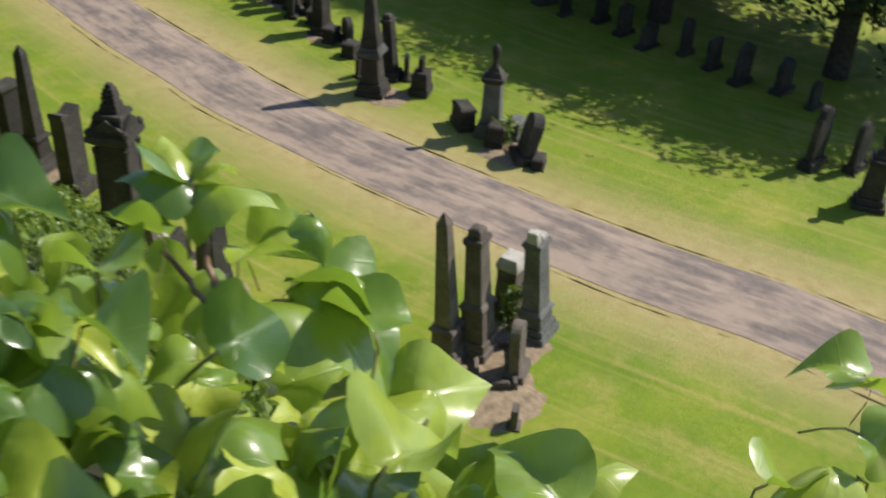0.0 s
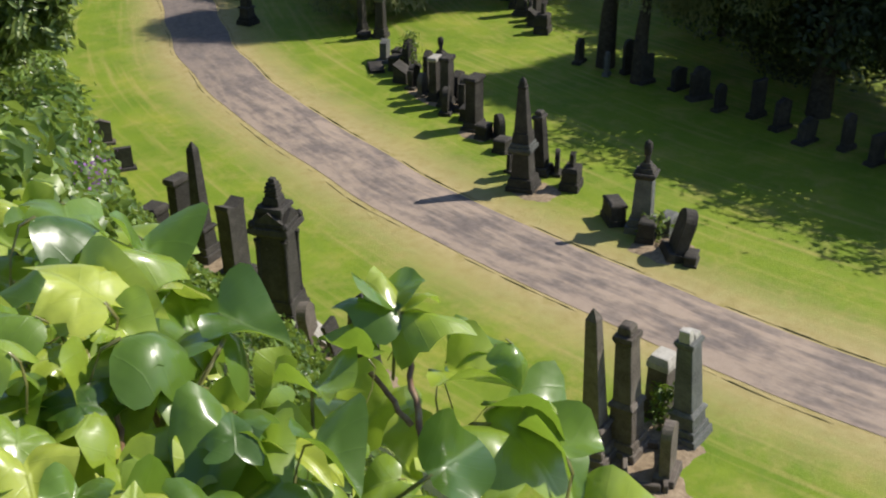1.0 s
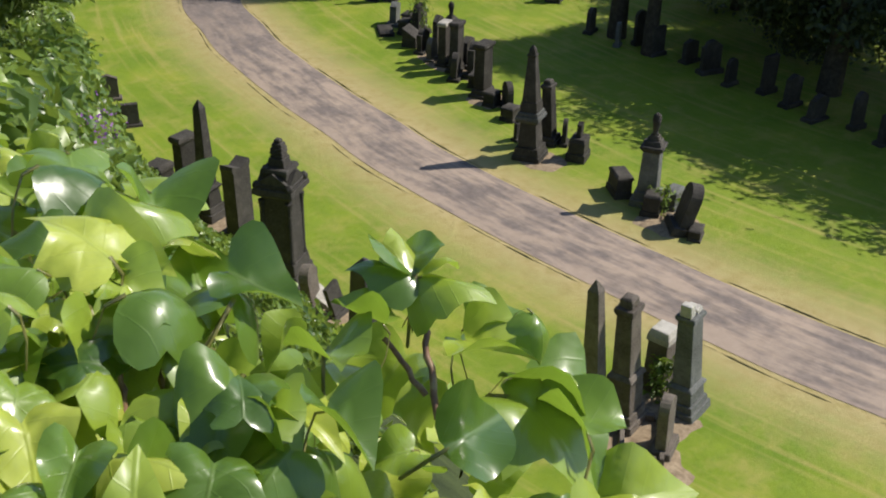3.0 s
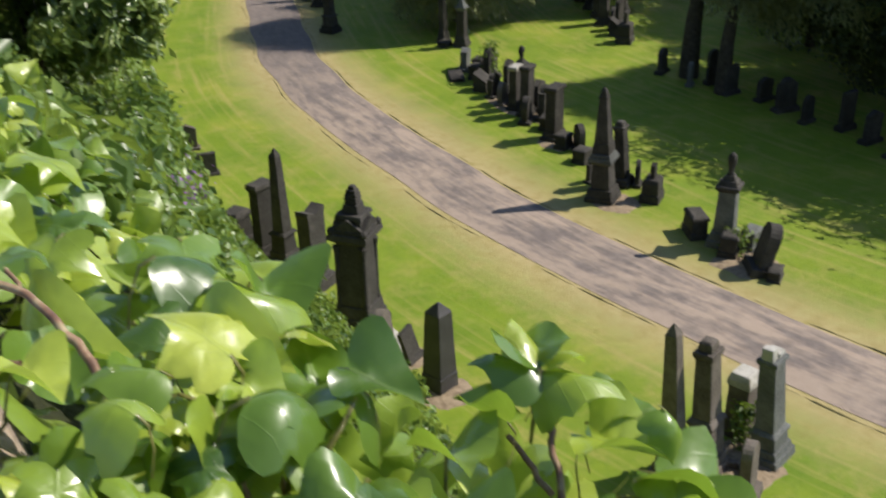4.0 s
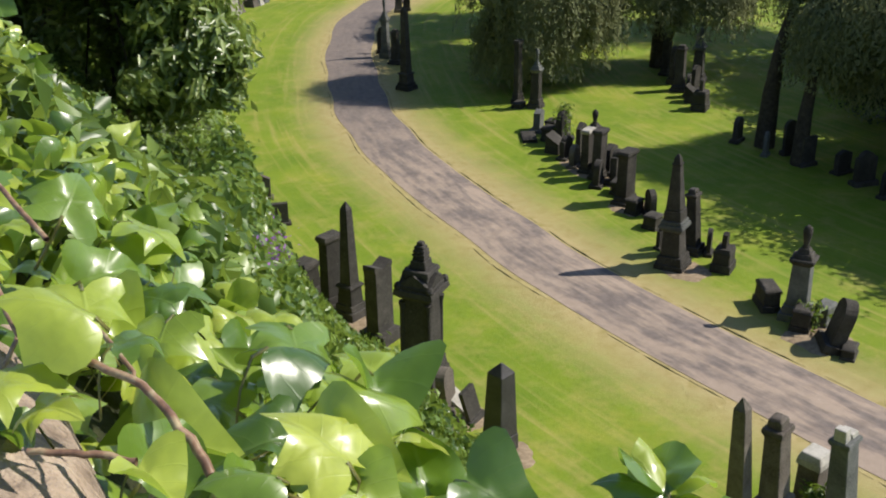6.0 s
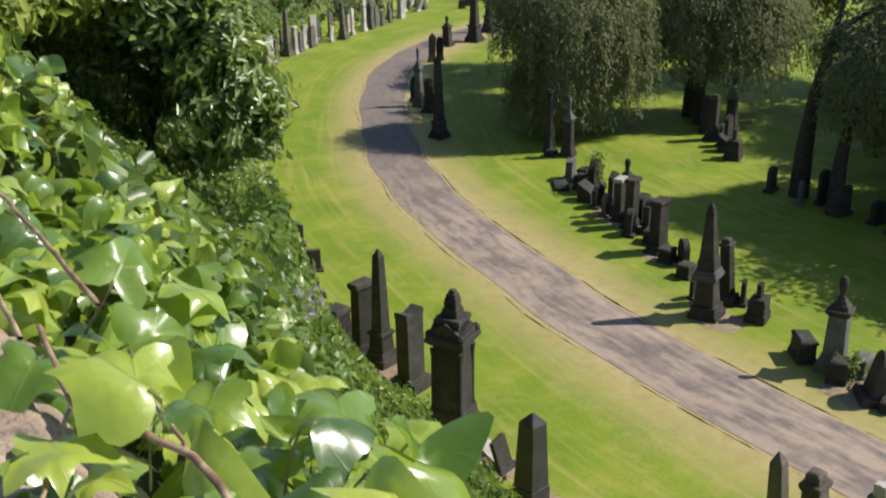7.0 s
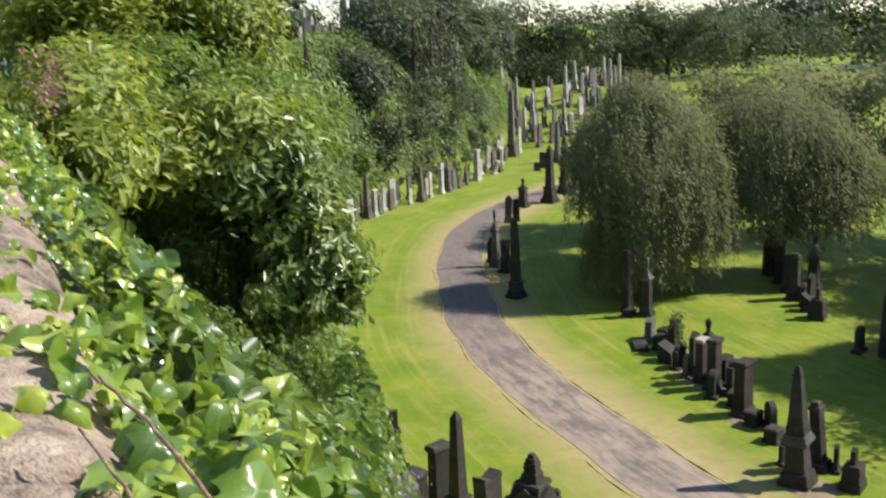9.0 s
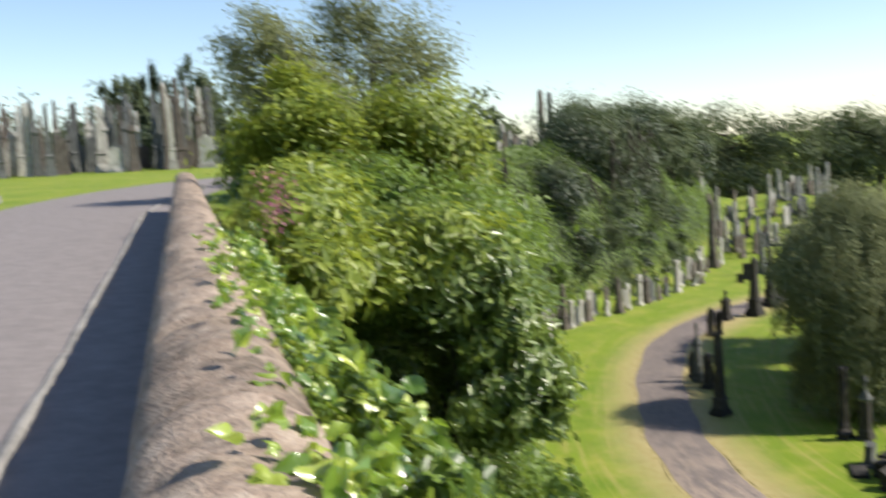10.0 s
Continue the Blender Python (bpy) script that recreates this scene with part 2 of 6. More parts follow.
def taper(bm, w0, d0, w1, d1, z0, z1, cx=0.0, cy=0.0, bev=0.015):
    """A block that narrows upwards, with worn edges."""
    vs = [bm.verts.new((cx + sx * w / 2, cy + sy * d / 2, z)) for w, d, z in ((w0, d0, z0), (w1, d1, z1)) for sx, sy in ((-1, -1), (1, -1), (1, 1), (-1, 1))]
    fs = [bm.faces.new([vs[i] for i in f]) for f in ((3, 2, 1, 0), (4, 5, 6, 7), (0, 1, 5, 4), (1, 2, 6, 5), (2, 3, 7, 6), (3, 0, 4, 7))]
    if bev:
        edges = list({e for f in fs for e in f.edges})
        bmesh.ops.bevel(bm, geom=edges, offset=bev, segments=1, affect="EDGES")


def lathe(bm, profile, seg=14, cx=0.0, cy=0.0):
    rings = [[bm.verts.new((cx + r * math.cos(2 * math.pi * i / seg), cy + r * math.sin(2 * math.pi * i / seg), z)) for i in range(seg)] for r, z in profile]
    for a, b in zip(rings, rings[1:]):
        for i in range(seg):
            bm.faces.new((a[i], a[(i + 1) % seg], b[(i + 1) % seg], b[i]))
    bm.faces.new(rings[-1])
    bm.faces.new(rings[0][::-1])


def slab_outline(w, h, style):
    hw = w / 2
    if style == "round":
        r = hw
        pts = [(-hw, 0)] + [(-r * math.cos(math.pi * i / 10), h - r + r * math.sin(math.pi * i / 10)) for i in range(11)] + [(hw, 0)]
    elif style == "gable":
        pts = [(-hw, 0), (-hw, h * 0.84), (0, h), (hw, h * 0.84), (hw, 0)]
    elif style == "shoulder":
        pts = [(-hw, 0), (-hw, h * 0.8), (-hw * 0.7, h * 0.8)] + [(-hw * 0.7 * math.cos(math.pi * i / 8), h * 0.8 + h * 0.2 * math.sin(math.pi * i / 8)) for i in range(1, 8)] + [(hw * 0.7, h * 0.8), (hw, h * 0.8), (hw, 0)]
    elif style == "scroll":
        pts = [(-hw, 0), (-hw, h * 0.9), (-hw * 1.12, h * 0.95), (-hw * 1.05, h), (-hw * 0.5, h * 0.96), (0, h * 0.93), (hw * 0.5, h * 0.96), (hw * 1.05, h), (hw * 1.12, h * 0.95), (hw, h * 0.9), (hw, 0)]
    else:
        pts = [(-hw, 0), (-hw, h), (hw, h), (hw, 0)]
    return pts


def extrude_outline(bm, pts, d, z0=0.0, bev=0.012):
    a = [bm.verts.new((x, -d / 2, z0 + z)) for x, z in pts]
    b = [bm.verts.new((x, d / 2, z0 + z)) for x, z in pts]
    n = len(pts)
    fs = [bm.faces.new(a[::-1]), bm.faces.new(b)]
    for i in range(n):
        fs.append(bm.faces.new((a[i], a[(i + 1) % n], b[(i + 1) % n], b[i])))
    bmesh.ops.recalc_face_normals(bm, faces=fs)


def tube(path, radii, seg=7):
    """Vertices and quads of a tapered tube along a path."""
    path = np.asarray(path, float)
    vs, fs = [], []
    for i, p in enumerate(path):
        t = path[min(i + 1, len(path) - 1)] - path[max(i - 1, 0)]
        t /= np.linalg.norm(t) + 1e-9
        u = np.cross(t, (0.3, 0.9, 0.2))
        u /= np.linalg.norm(u) + 1e-9
        v = np.cross(t, u)
        for k in range(seg):
            a = 2 * math.pi * k / seg
            vs.append(p + radii[i] * (math.cos(a) * u + math.sin(a) * v))
    for i in range(len(path) - 1):
        for k in range(seg):
            fs.append((i * seg + k, i * seg + (k + 1) % seg, (i + 1) * seg + (k + 1) % seg, (i + 1) * seg + k))
    return vs, fs


def tubes(name, items, mat, seg=7):
    V, F = [], []
    for path, radii in items:
        vs, fs = tube(path, radii, seg)
        o = len(V)
        V += vs
        F += [tuple(i + o for i in f) for f in fs]
    return mesh_np(name, V, F, mat, True)


# ---------------------------------------------------------------- the lie of the land
def spline(pts, n=240):
    """Catmull-Rom curve through a few plan points, evenly sampled."""
    p = np.array(pts, float)
    p = np.vstack([2 * p[0] - p[1], p, 2 * p[-1] - p[-2]])
    out = []
    for i in range(1, len(p) - 2):
        for t in np.linspace(0, 1, 24, endpoint=False):
            a, b, c, d = p[i - 1:i + 3]
            out.append(0.5 * (2 * b + (c - a) * t + (2 * a - 5 * b + 4 * c - d) * t * t + (3 * b - a - 3 * c + d) * t ** 3))
    out = np.array(out + [p[-2]])
    s = np.r_[0, np.cumsum(np.linalg.norm(np.diff(out, axis=0), axis=1))]
    q = np.linspace(0, s[-1], n)
    return np.stack([np.interp(q, s, out[:, 0]), np.interp(q, s, out[:, 1])], 1)


DRIVE = spline([(34, -45), (25, -20), (21.6, -4), (20.3, 5), (18.9, 12), (18.1, 19), (18.2, 25), (18.6, 30), (19.1, 36), (20.2, 41.5), (21.9, 46.2), (24.6, 52.5), (27.6, 58.5), (31.3, 63.9), (36, 68.4), (41.5, 72.6), (50, 77), (60, 84), (70, 95), (80, 112), (95, 135)])
FOOT = spline([(9.5, -60), (8.4, -20), (8.1, 5), (8.3, 15), (9.3, 25), (11.2, 34), (15.4, 51), (20.3, 67), (27, 75.5), (34.5, 81), (42.5, 88.5), (50, 98), (61, 112), (72, 132), (82, 165), (80, 260)], 320)


def curve_dist(curve, x, y):
    """Signed distance (positive to the curve's left) and the way along it."""
    x, y = np.asarray(x, float).ravel(), np.asarray(y, float).ravel()
    dist, s = np.empty(len(x)), np.empty(len(x))
    t = np.gradient(curve, axis=0)
    t /= np.linalg.norm(t, axis=1)[:, None]
    step = np.r_[0, np.cumsum(np.linalg.norm(np.diff(curve, axis=0), axis=1))]
    for a in range(0, len(x), 4000):
        dx, dy = x[a:a + 4000, None] - curve[None, :, 0], y[a:a + 4000, None] - curve[None, :, 1]
        i = np.argmin(dx * dx + dy * dy, axis=1)
        r = np.arange(len(i))
        side = t[i, 0] * dy[r, i] - t[i, 1] * dx[r, i]
        full = np.sqrt(dx[r, i] ** 2 + dy[r, i] ** 2)
        along = t[i, 0] * dx[r, i] + t[i, 1] * dy[r, i]
        end = (i == 0) | (i == len(curve) - 1)
        dist[a:a + 4000] = np.where(end, np.sign(side) * full, side)
        s[a:a + 4000] = step[i] + along
    return dist, s


def land(x, y):
    """Height of the ground: the low cemetery, the bank, the plateau, a far knoll."""
    x, y = np.asarray(x, float).ravel(), np.asarray(y, float).ravel()
    d, _ = curve_dist(FOOT, x, y)
    top = 12.3 + 0.015 * np.clip(y, 0, 95) * np.clip(1 - (x - 4) / 14, 0, 1)
    z = top * np.clip(d / 7.7, 0, 1) ** 0.62
    knoll = 5.0 * np.exp(-(((x - 78) / 15) ** 2 + ((y - 126) / 22) ** 2))
    z = np.where(d > 0, np.maximum(z, knoll), knoll)
    return z


def gz(x, y):
    return float(land([x], [y])[0])


def build_ground():
    xs = np.r_[-2500, -900, -300, -120, -60, np.arange(-30, -2, 2.0), np.arange(-2, 8, 0.5), np.arange(8, 30, 0.3), np.arange(30, 62, 0.8), np.arange(62, 150, 4.0), 170, 220, 300, 500, 900, 2500]
    ys = np.r_[-2500, -900, -300, -120, np.arange(-60, 0, 3.0), np.arange(0, 62, 0.4), np.arange(62, 112, 0.9), np.arange(112, 220, 5.0), 240, 300, 420, 700, 1200, 2500]
    X, Y = np.meshgrid(xs, ys)
    x, y = X.ravel(), Y.ravel()
    z = land(x, y)
    nx = len(xs)
    i = np.arange(len(ys) - 1)[:, None] * nx + np.arange(nx - 1)[None, :]
    i = i.ravel()
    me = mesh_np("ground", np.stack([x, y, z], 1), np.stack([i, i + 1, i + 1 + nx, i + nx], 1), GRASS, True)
    rd, rs = curve_dist(DRIVE, x, y)
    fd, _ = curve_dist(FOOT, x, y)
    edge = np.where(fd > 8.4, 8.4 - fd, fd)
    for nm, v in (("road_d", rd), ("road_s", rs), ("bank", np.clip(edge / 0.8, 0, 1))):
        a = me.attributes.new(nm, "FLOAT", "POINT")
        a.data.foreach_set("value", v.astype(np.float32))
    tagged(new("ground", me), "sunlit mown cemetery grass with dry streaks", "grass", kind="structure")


build_ground()


def strip(name, curve, lo, hi, lift, mat, n=1, wob=0.0, crown=0.0, height=0.0):
    t = np.gradient(curve, axis=0)
    t /= np.linalg.norm(t, axis=1)[:, None]
    nrm = np.stack([-t[:, 1], t[:, 0]], 1)
    r = np.random.default_rng(3)
    offs = np.linspace(lo, hi, n + 1)
    w = np.convolve(r.normal(size=len(curve) + 20), np.hanning(23)[1:-1] / 11, "valid") * wob
    V, D, S = [], [], []
    step = np.r_[0, np.cumsum(np.linalg.norm(np.diff(curve, axis=0), axis=1))]
    for k, o in enumerate(offs):
        p = curve + nrm * (o + w)[:, None]
        zz = land(p[:, 0], p[:, 1]) + lift + crown * (1 - (2 * k / n - 1) ** 2) + (height if 0 < k < n else 0)
        V.append(np.c_[p, zz])
        D.append(np.full(len(curve), o))
        S.append(step)
    m = len(curve)
    if height:
        V = [v + np.c_[np.zeros((m, 2)), 0.016 * np.sin(step * 0.9) + 0.014 * np.sin(step * 3.7 + 1) + 0.01 * np.sin(step * 9.1) - 0.008] for v in V]
    F = [(k * m + i, k * m + i + 1, (k + 1) * m + i + 1, (k + 1) * m + i) for k in range(n) for i in range(m - 1)]
    F = [f[::-1] for f in F]
    me = mesh_np(name, np.vstack(V), F, mat, True)
    for nm, v in (("road_d", np.concatenate(D)), ("road_s", np.concatenate(S))):
        a = me.attributes.new(nm, "FLOAT", "POINT")
        a.data.foreach_set("value", v.astype(np.float32))
    return new(name, me)


FINE = spline(DRIVE[::4], 700)
tagged(strip("road", FINE, -1.3, 1.4, 0.012, ROAD, 10, 0.35, 0.05), "narrow worn asphalt cemetery drive with pale grit", "road", kind="structure")
tagged(strip("trim_turf_edge", FINE, 1.53, 1.62, -0.03, EARTH, 4, 0.5, 0.0, 0.043), "ragged turf edge along the drive", "verge", kind="structure")
tagged(strip("trim_turf_edge", FINE, -1.47, -1.39, -0.03, EARTH, 4, 0.35, 0.0, 0.05), "ragged turf edge along the drive", "verge", kind="structure")

# upper drive beside the parapet
UP = spline([(-3.75, -30), (-3.75, 0), (-3.85, 18), (-3.9, 30), (-2.7, 42), (0.4, 52), (5, 57), (9, 59)], 140)
tagged(strip("road_upper", UP, -3.38, 3.38, 0.015, UPPER, 6, 0.05, 0.06), "smooth grey asphalt drive on the upper terrace", "road", kind="structure")


tagged(strip("trim_kerb", UP, -2.38, -2.23, -0.04, KERB, 4, 0.02, 0.0, 0.13), "worn grey stone kerb beside the upper drive", "kerb", kind="structure")


# ---------------------------------------------------------------- the parapet wall
def build_wall():
    ys = np.arange(-8, 31, 1.35)
    root = new("wall_parapet")
    tagged(root, "low sandstone parapet wall with rounded coping", "wall", kind="structure")

    def cx(y):
        return -0.13 - 0.0125 * y

    def top(y):
        return 13.52 + 0.012 * max(0, y)
    # wall body below the coping
    bm = bmesh.new()
    for a, b in zip(ys, ys[1:]):
        vs = [bm.verts.new(v) for y in (a, b) for v in ((cx(y) - 0.2, y, 12.0), (cx(y) + 0.2, y, 9.0), (cx(y) + 0.2, y, top(y) - 0.23), (cx(y) - 0.2, y, top(y) - 0.23))]
        for f in ((0, 1, 5, 4), (1, 2, 6, 5), (2, 3, 7, 6), (3, 0, 4, 7)):
            bm.faces.new([vs[i] for i in f])
    bmesh.ops.remove_doubles(bm, verts=bm.verts, dist=0.001)
    part("masonry", bm, WALLSTONE, root)
    # coping stones, each rounded on top
    r = np.random.default_rng(5)
    for a, b in zip(ys, ys[1:]):
        bm = bmesh.new()
        rings = []
        ny = 22
        for j in range(ny):
            y = a + 0.008 + (b - a - 0.016) * j / (ny - 1)
            shrink = 0.012 if j in (0, ny - 1) else 0.0
            ring = []
            for k in range(17):
                th = math.pi * k / 16
                px = -math.cos(th) * 0.27
                pz = 0.23 * (math.sin(th) ** 0.8)
                nz = noise.noise(Vector((px * 5, y * 5, pz * 5))) * 0.026 + noise.noise(Vector((px * 17, y * 17, 3))) * 0.018 + noise.noise(Vector((px * 40, y * 40, 7))) * 0.01
                ring.append(bm.verts.new((cx(y) + px * (1 - shrink * 3), y, top(y) - 0.23 + pz - shrink + nz)))
            rings.append(ring)
        for p, q in zip(rings, rings[1:]):
            for k in range(16):
                bm.faces.new((p[k], p[k + 1], q[k + 1], q[k]))
            bm.faces.new((p[16], p[0], q[0], q[16]))
        bm.faces.new(rings[0][::-1])
        bm.faces.new(rings[-1])
        bmesh.ops.recalc_face_normals(bm, faces=bm.faces)
        part("coping_stone", bm, COPING, root, smooth=True)


build_wall()


# ---------------------------------------------------------------- monuments
def stand(name, x, y, label, category, rot=0.0, lean=1.2, group="", seed=0, sink=0.04, west=0.0):
    """The empty at a monument's base, a little out of true; west: degrees that it has settled towards the bank."""
    r = random.Random(int(x * 131 + y * 977) + seed)
    ob = new(name)
    settle = Matrix.Rotation(radians(-west), 4, Vector((0.5, 0.87, 0)))
    ob.matrix_world = Matrix.Translation((x, y, gz(x, y) - sink)) @ settle @ pose(0, 0, 0, r.gauss(0, lean * 0.5), r.gauss(0, lean * 0.5), rot + r.gauss(0, 4))
    return tagged(ob, label, category, group)


def obelisk(x, y, h, w, mat, label, rot=0.0, base=0.3, lean=0.8, west=0.0):
    ob = stand("obelisk_monument", x, y, label, "obelisk", rot, lean, west=west)
    b = h * base
    bm = bmesh.new()
    taper(bm, w * 1.55, w * 1.55, w * 1.5, w * 1.5, 0, b * 0.28)
    taper(bm, w * 1.3, w * 1.3, w * 1.22, w * 1.22, b * 0.28, b * 0.45)
    part("stepped_base", bm, mat, ob)
    bm = bmesh.new()
    taper(bm, w * 1.08, w * 1.08, w * 0.96, w * 0.96, b * 0.45, b * 0.86)
    taper(bm, w * 0.98, w * 0.98, w * 1.24, w * 1.24, b * 0.86, b * 0.93)
    taper(bm, w * 1.24, w * 1.24, w * 1.0, w * 1.0, b * 0.93, b)
    part("pedestal", bm, mat, ob)
    bm = bmesh.new()
    tip = h - w * 0.45
    taper(bm, w * 0.8, w * 0.8, w * 0.5, w * 0.5, b, tip, bev=0.01)
    taper(bm, w * 0.5, w * 0.5, w * 0.06, w * 0.06, tip, h, bev=0.006)
    part("shaft", bm, mat, ob)
    return ob


def pillar(x, y, h, w, mat, label, rot=0.0):
    """A plain tapering pillar with a low pyramid top."""
    ob = stand("pillar_monument", x, y, label, "gravestone", rot, 0.6)
    bm = bmesh.new()
    taper(bm, w * 1.08, w * 1.08, w * 1.06, w * 1.06, 0, h * 0.2)
    part("base", bm, mat, ob)
    bm = bmesh.new()
    taper(bm, w, w, w * 0.78, w * 0.78, h * 0.2, h * 0.9)
    taper(bm, w * 0.78, w * 0.78, w * 0.1, w * 0.1, h * 0.9, h)
    part("shaft", bm, mat, ob)
    return ob


def headstone(x, y, h, w, mat, label, style="round", rot=90.0, lean=2.0, d=0.0, group="", tilt=0.0, west=0.0):
    ob = stand("headstone", x, y, label, "headstone", rot, lean, group, west=west)
    if tilt:
        ob.matrix_world = ob.matrix_world @ pose(0, 0, 0, tilt, 0, 0)
    d = d or max(0.14, w * 0.28)
    bh = min(0.35, h * 0.16)
    bm = bmesh.new()
    taper(bm, w * 1.3, d * 2.2, w * 1.25, d * 2.0, 0, bh)
    part("base", bm, mat, ob)
    bm = bmesh.new()
    extrude_outline(bm, slab_outline(w, h - bh, style), d, bh)
    part("slab", bm, mat, ob)
    return ob


def capped_slab(x, y, h, w, mat, label, rot=90.0, top=None):
    """A tall pedestal stone with a moulded cap and stepped foot."""
    ob = stand("pedestal_monument", x, y, label, "gravestone", rot, 1.0)
    d = w * 0.6
    bm = bmesh.new()
    taper(bm, w * 1.45, d * 1.6, w * 1.4, d * 1.55, 0, h * 0.09)
    taper(bm, w * 1.2, d * 1.3, w * 1.12, d * 1.2, h * 0.09, h * 0.17)
    part("stepped_base", bm, mat, ob)
    bm = bmesh.new()
    taper(bm, w, d, w * 0.93, d * 0.92, h * 0.17, h * 0.9)
    part("die", bm, mat, ob)
    bm = bmesh.new()
    taper(bm, w * 0.98, d * 0.98, w * 1.22, d * 1.25, h * 0.9, h * 0.95)
    taper(bm, w * 1.22, d * 1.25, w * 1.1, d * 1.1, h * 0.95, h)
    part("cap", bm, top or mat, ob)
    return ob


def urn_monument(x, y, h, w, mat, label, rot=0.0, top=None):
    ob = stand("urn_monument", x, y, label, "monument", rot, 0.8)
    bm = bmesh.new()
    taper(bm, w * 1.5, w * 1.5, w * 1.46, w * 1.46, 0, h * 0.09)
    taper(bm, w * 1.25, w * 1.25, w * 1.18, w * 1.18, h * 0.09, h * 0.17)
    part("stepped_base", bm, mat, ob)
    bm = bmesh.new()
    taper(bm, w * 0.98, w * 0.98, w * 0.84, w * 0.84, h * 0.17, h * 0.6)
    part("die", bm, mat, ob)
    bm = bmesh.new()
    taper(bm, w * 0.86, w * 0.86, w * 1.16, w * 1.16, h * 0.6, h * 0.645)
    taper(bm, w * 1.2, w * 1.2, w * 1.1, w * 1.1, h * 0.645, h * 0.67)
    taper(bm, w * 0.9, w * 0.9, w * 0.72, w * 0.72, h * 0.67, h * 0.72)
    taper(bm, w * 0.6, w * 0.6, w * 0.4, w * 0.4, h * 0.72, h * 0.77)
    part("cornice", bm, top or mat, ob)
    bm = bmesh.new()
    u = w * 0.22
    lathe(bm, [(u * 0.9, h * 0.77), (u * 0.6, h * 0.79), (u * 0.7, h * 0.83), (u * 0.95, h * 0.9), (u * 1.05, h * 0.94), (u * 0.85, h * 0.95), (u * 0.95, h * 0.97), (u * 0.5, h * 0.985), (u * 0.2, h)], 12)
    part("urn", bm, top or mat, ob, smooth=True)
    return ob


def gothic_monument(x, y, h, w, mat, label, rot=0.0):
    """Stepped base, square die with corner piers, steep gables, a crown stone."""
    ob = stand("gothic_monument", x, y, label, "monument", rot, 0.7)
    bm = bmesh.new()
    taper(bm, w * 1.5, w * 1.5, w * 1.46, w * 1.46, 0, h * 0.06)
    taper(bm, w * 1.34, w * 1.34, w * 1.26, w * 1.26, h * 0.06, h * 0.12)
    taper(bm, w * 1.18, w * 1.18, w * 1.08, w * 1.08, h * 0.12, h * 0.2)
    part("stepped_base", bm, mat, ob)
    bm = bmesh.new()
    taper(bm, w * 0.98, w * 0.98, w * 0.88, w * 0.88, h * 0.2, h * 0.64)
    part("die", bm, mat, ob)
    for sx, sy in ((-1, -1), (1, -1), (1, 1), (-1, 1)):
        bm = bmesh.new()
        lathe(bm, [(w * 0.12, h * 0.2), (w * 0.085, h * 0.24), (w * 0.08, h * 0.57), (w * 0.12, h * 0.62)], 8, sx * w * 0.43, sy * w * 0.43)
        part("corner_column", bm, mat, ob)
    bm = bmesh.new()
    taper(bm, w * 0.94, w * 0.94, w * 1.24, w * 1.24, h * 0.64, h * 0.67)
    taper(bm, w * 1.3, w * 1.3, w * 1.24, w * 1.24, h * 0.67, h * 0.71)
    part("cornice", bm, mat, ob)
    for k in range(2):
        bm = bmesh.new()
        extrude_outline(bm, [(-w * 0.56, 0), (-w * 0.56, h * 0.02), (0, h * 0.1), (w * 0.56, h * 0.02), (w * 0.56, 0)], w * 1.06 - 0.01 * k, h * 0.71)
        g = part("gable", bm, mat, ob)
        g.matrix_basis = pose(0, 0, 0.002 * k, 0, 0, 90 * k)
    for sx, sy in ((-1, -1), (1, -1), (1, 1), (-1, 1)):
        bm = bmesh.new()
        lathe(bm, [(w * 0.1, h * 0.71), (w * 0.13, h * 0.725), (w * 0.11, h * 0.74), (w * 0.03, h * 0.755)], 8, sx * w * 0.52, sy * w * 0.52)
        part("corner_knob", bm, mat, ob)
    bm = bmesh.new()
    taper(bm, w * 0.8, w * 0.8, w * 0.74, w * 0.74, h * 0.72, h * 0.8)
    taper(bm, w * 0.88, w * 0.88, w * 0.8, w * 0.8, h * 0.8, h * 0.83)
    taper(bm, w * 0.52, w * 0.52, w * 0.46, w * 0.46, h * 0.83, h * 0.885)
    part("upper_block", bm, mat, ob)
    bm = bmesh.new()
    for k in range(5):
        q = (0.36, 0.38, 0.35, 0.28, 0.17)[k]
        z0 = h * (0.885 + 0.023 * k)
        taper(bm, w * q, w * q, w * (q + 0.05), w * (q + 0.05), z0, z0 + h * 0.012)
        taper(bm, w * (q + 0.05), w * (q + 0.05), w * q * 0.9, w * q * 0.9, z0 + h * 0.012, z0 + h * 0.023)
    part("ridged_finial", bm, mat, ob)
    return ob


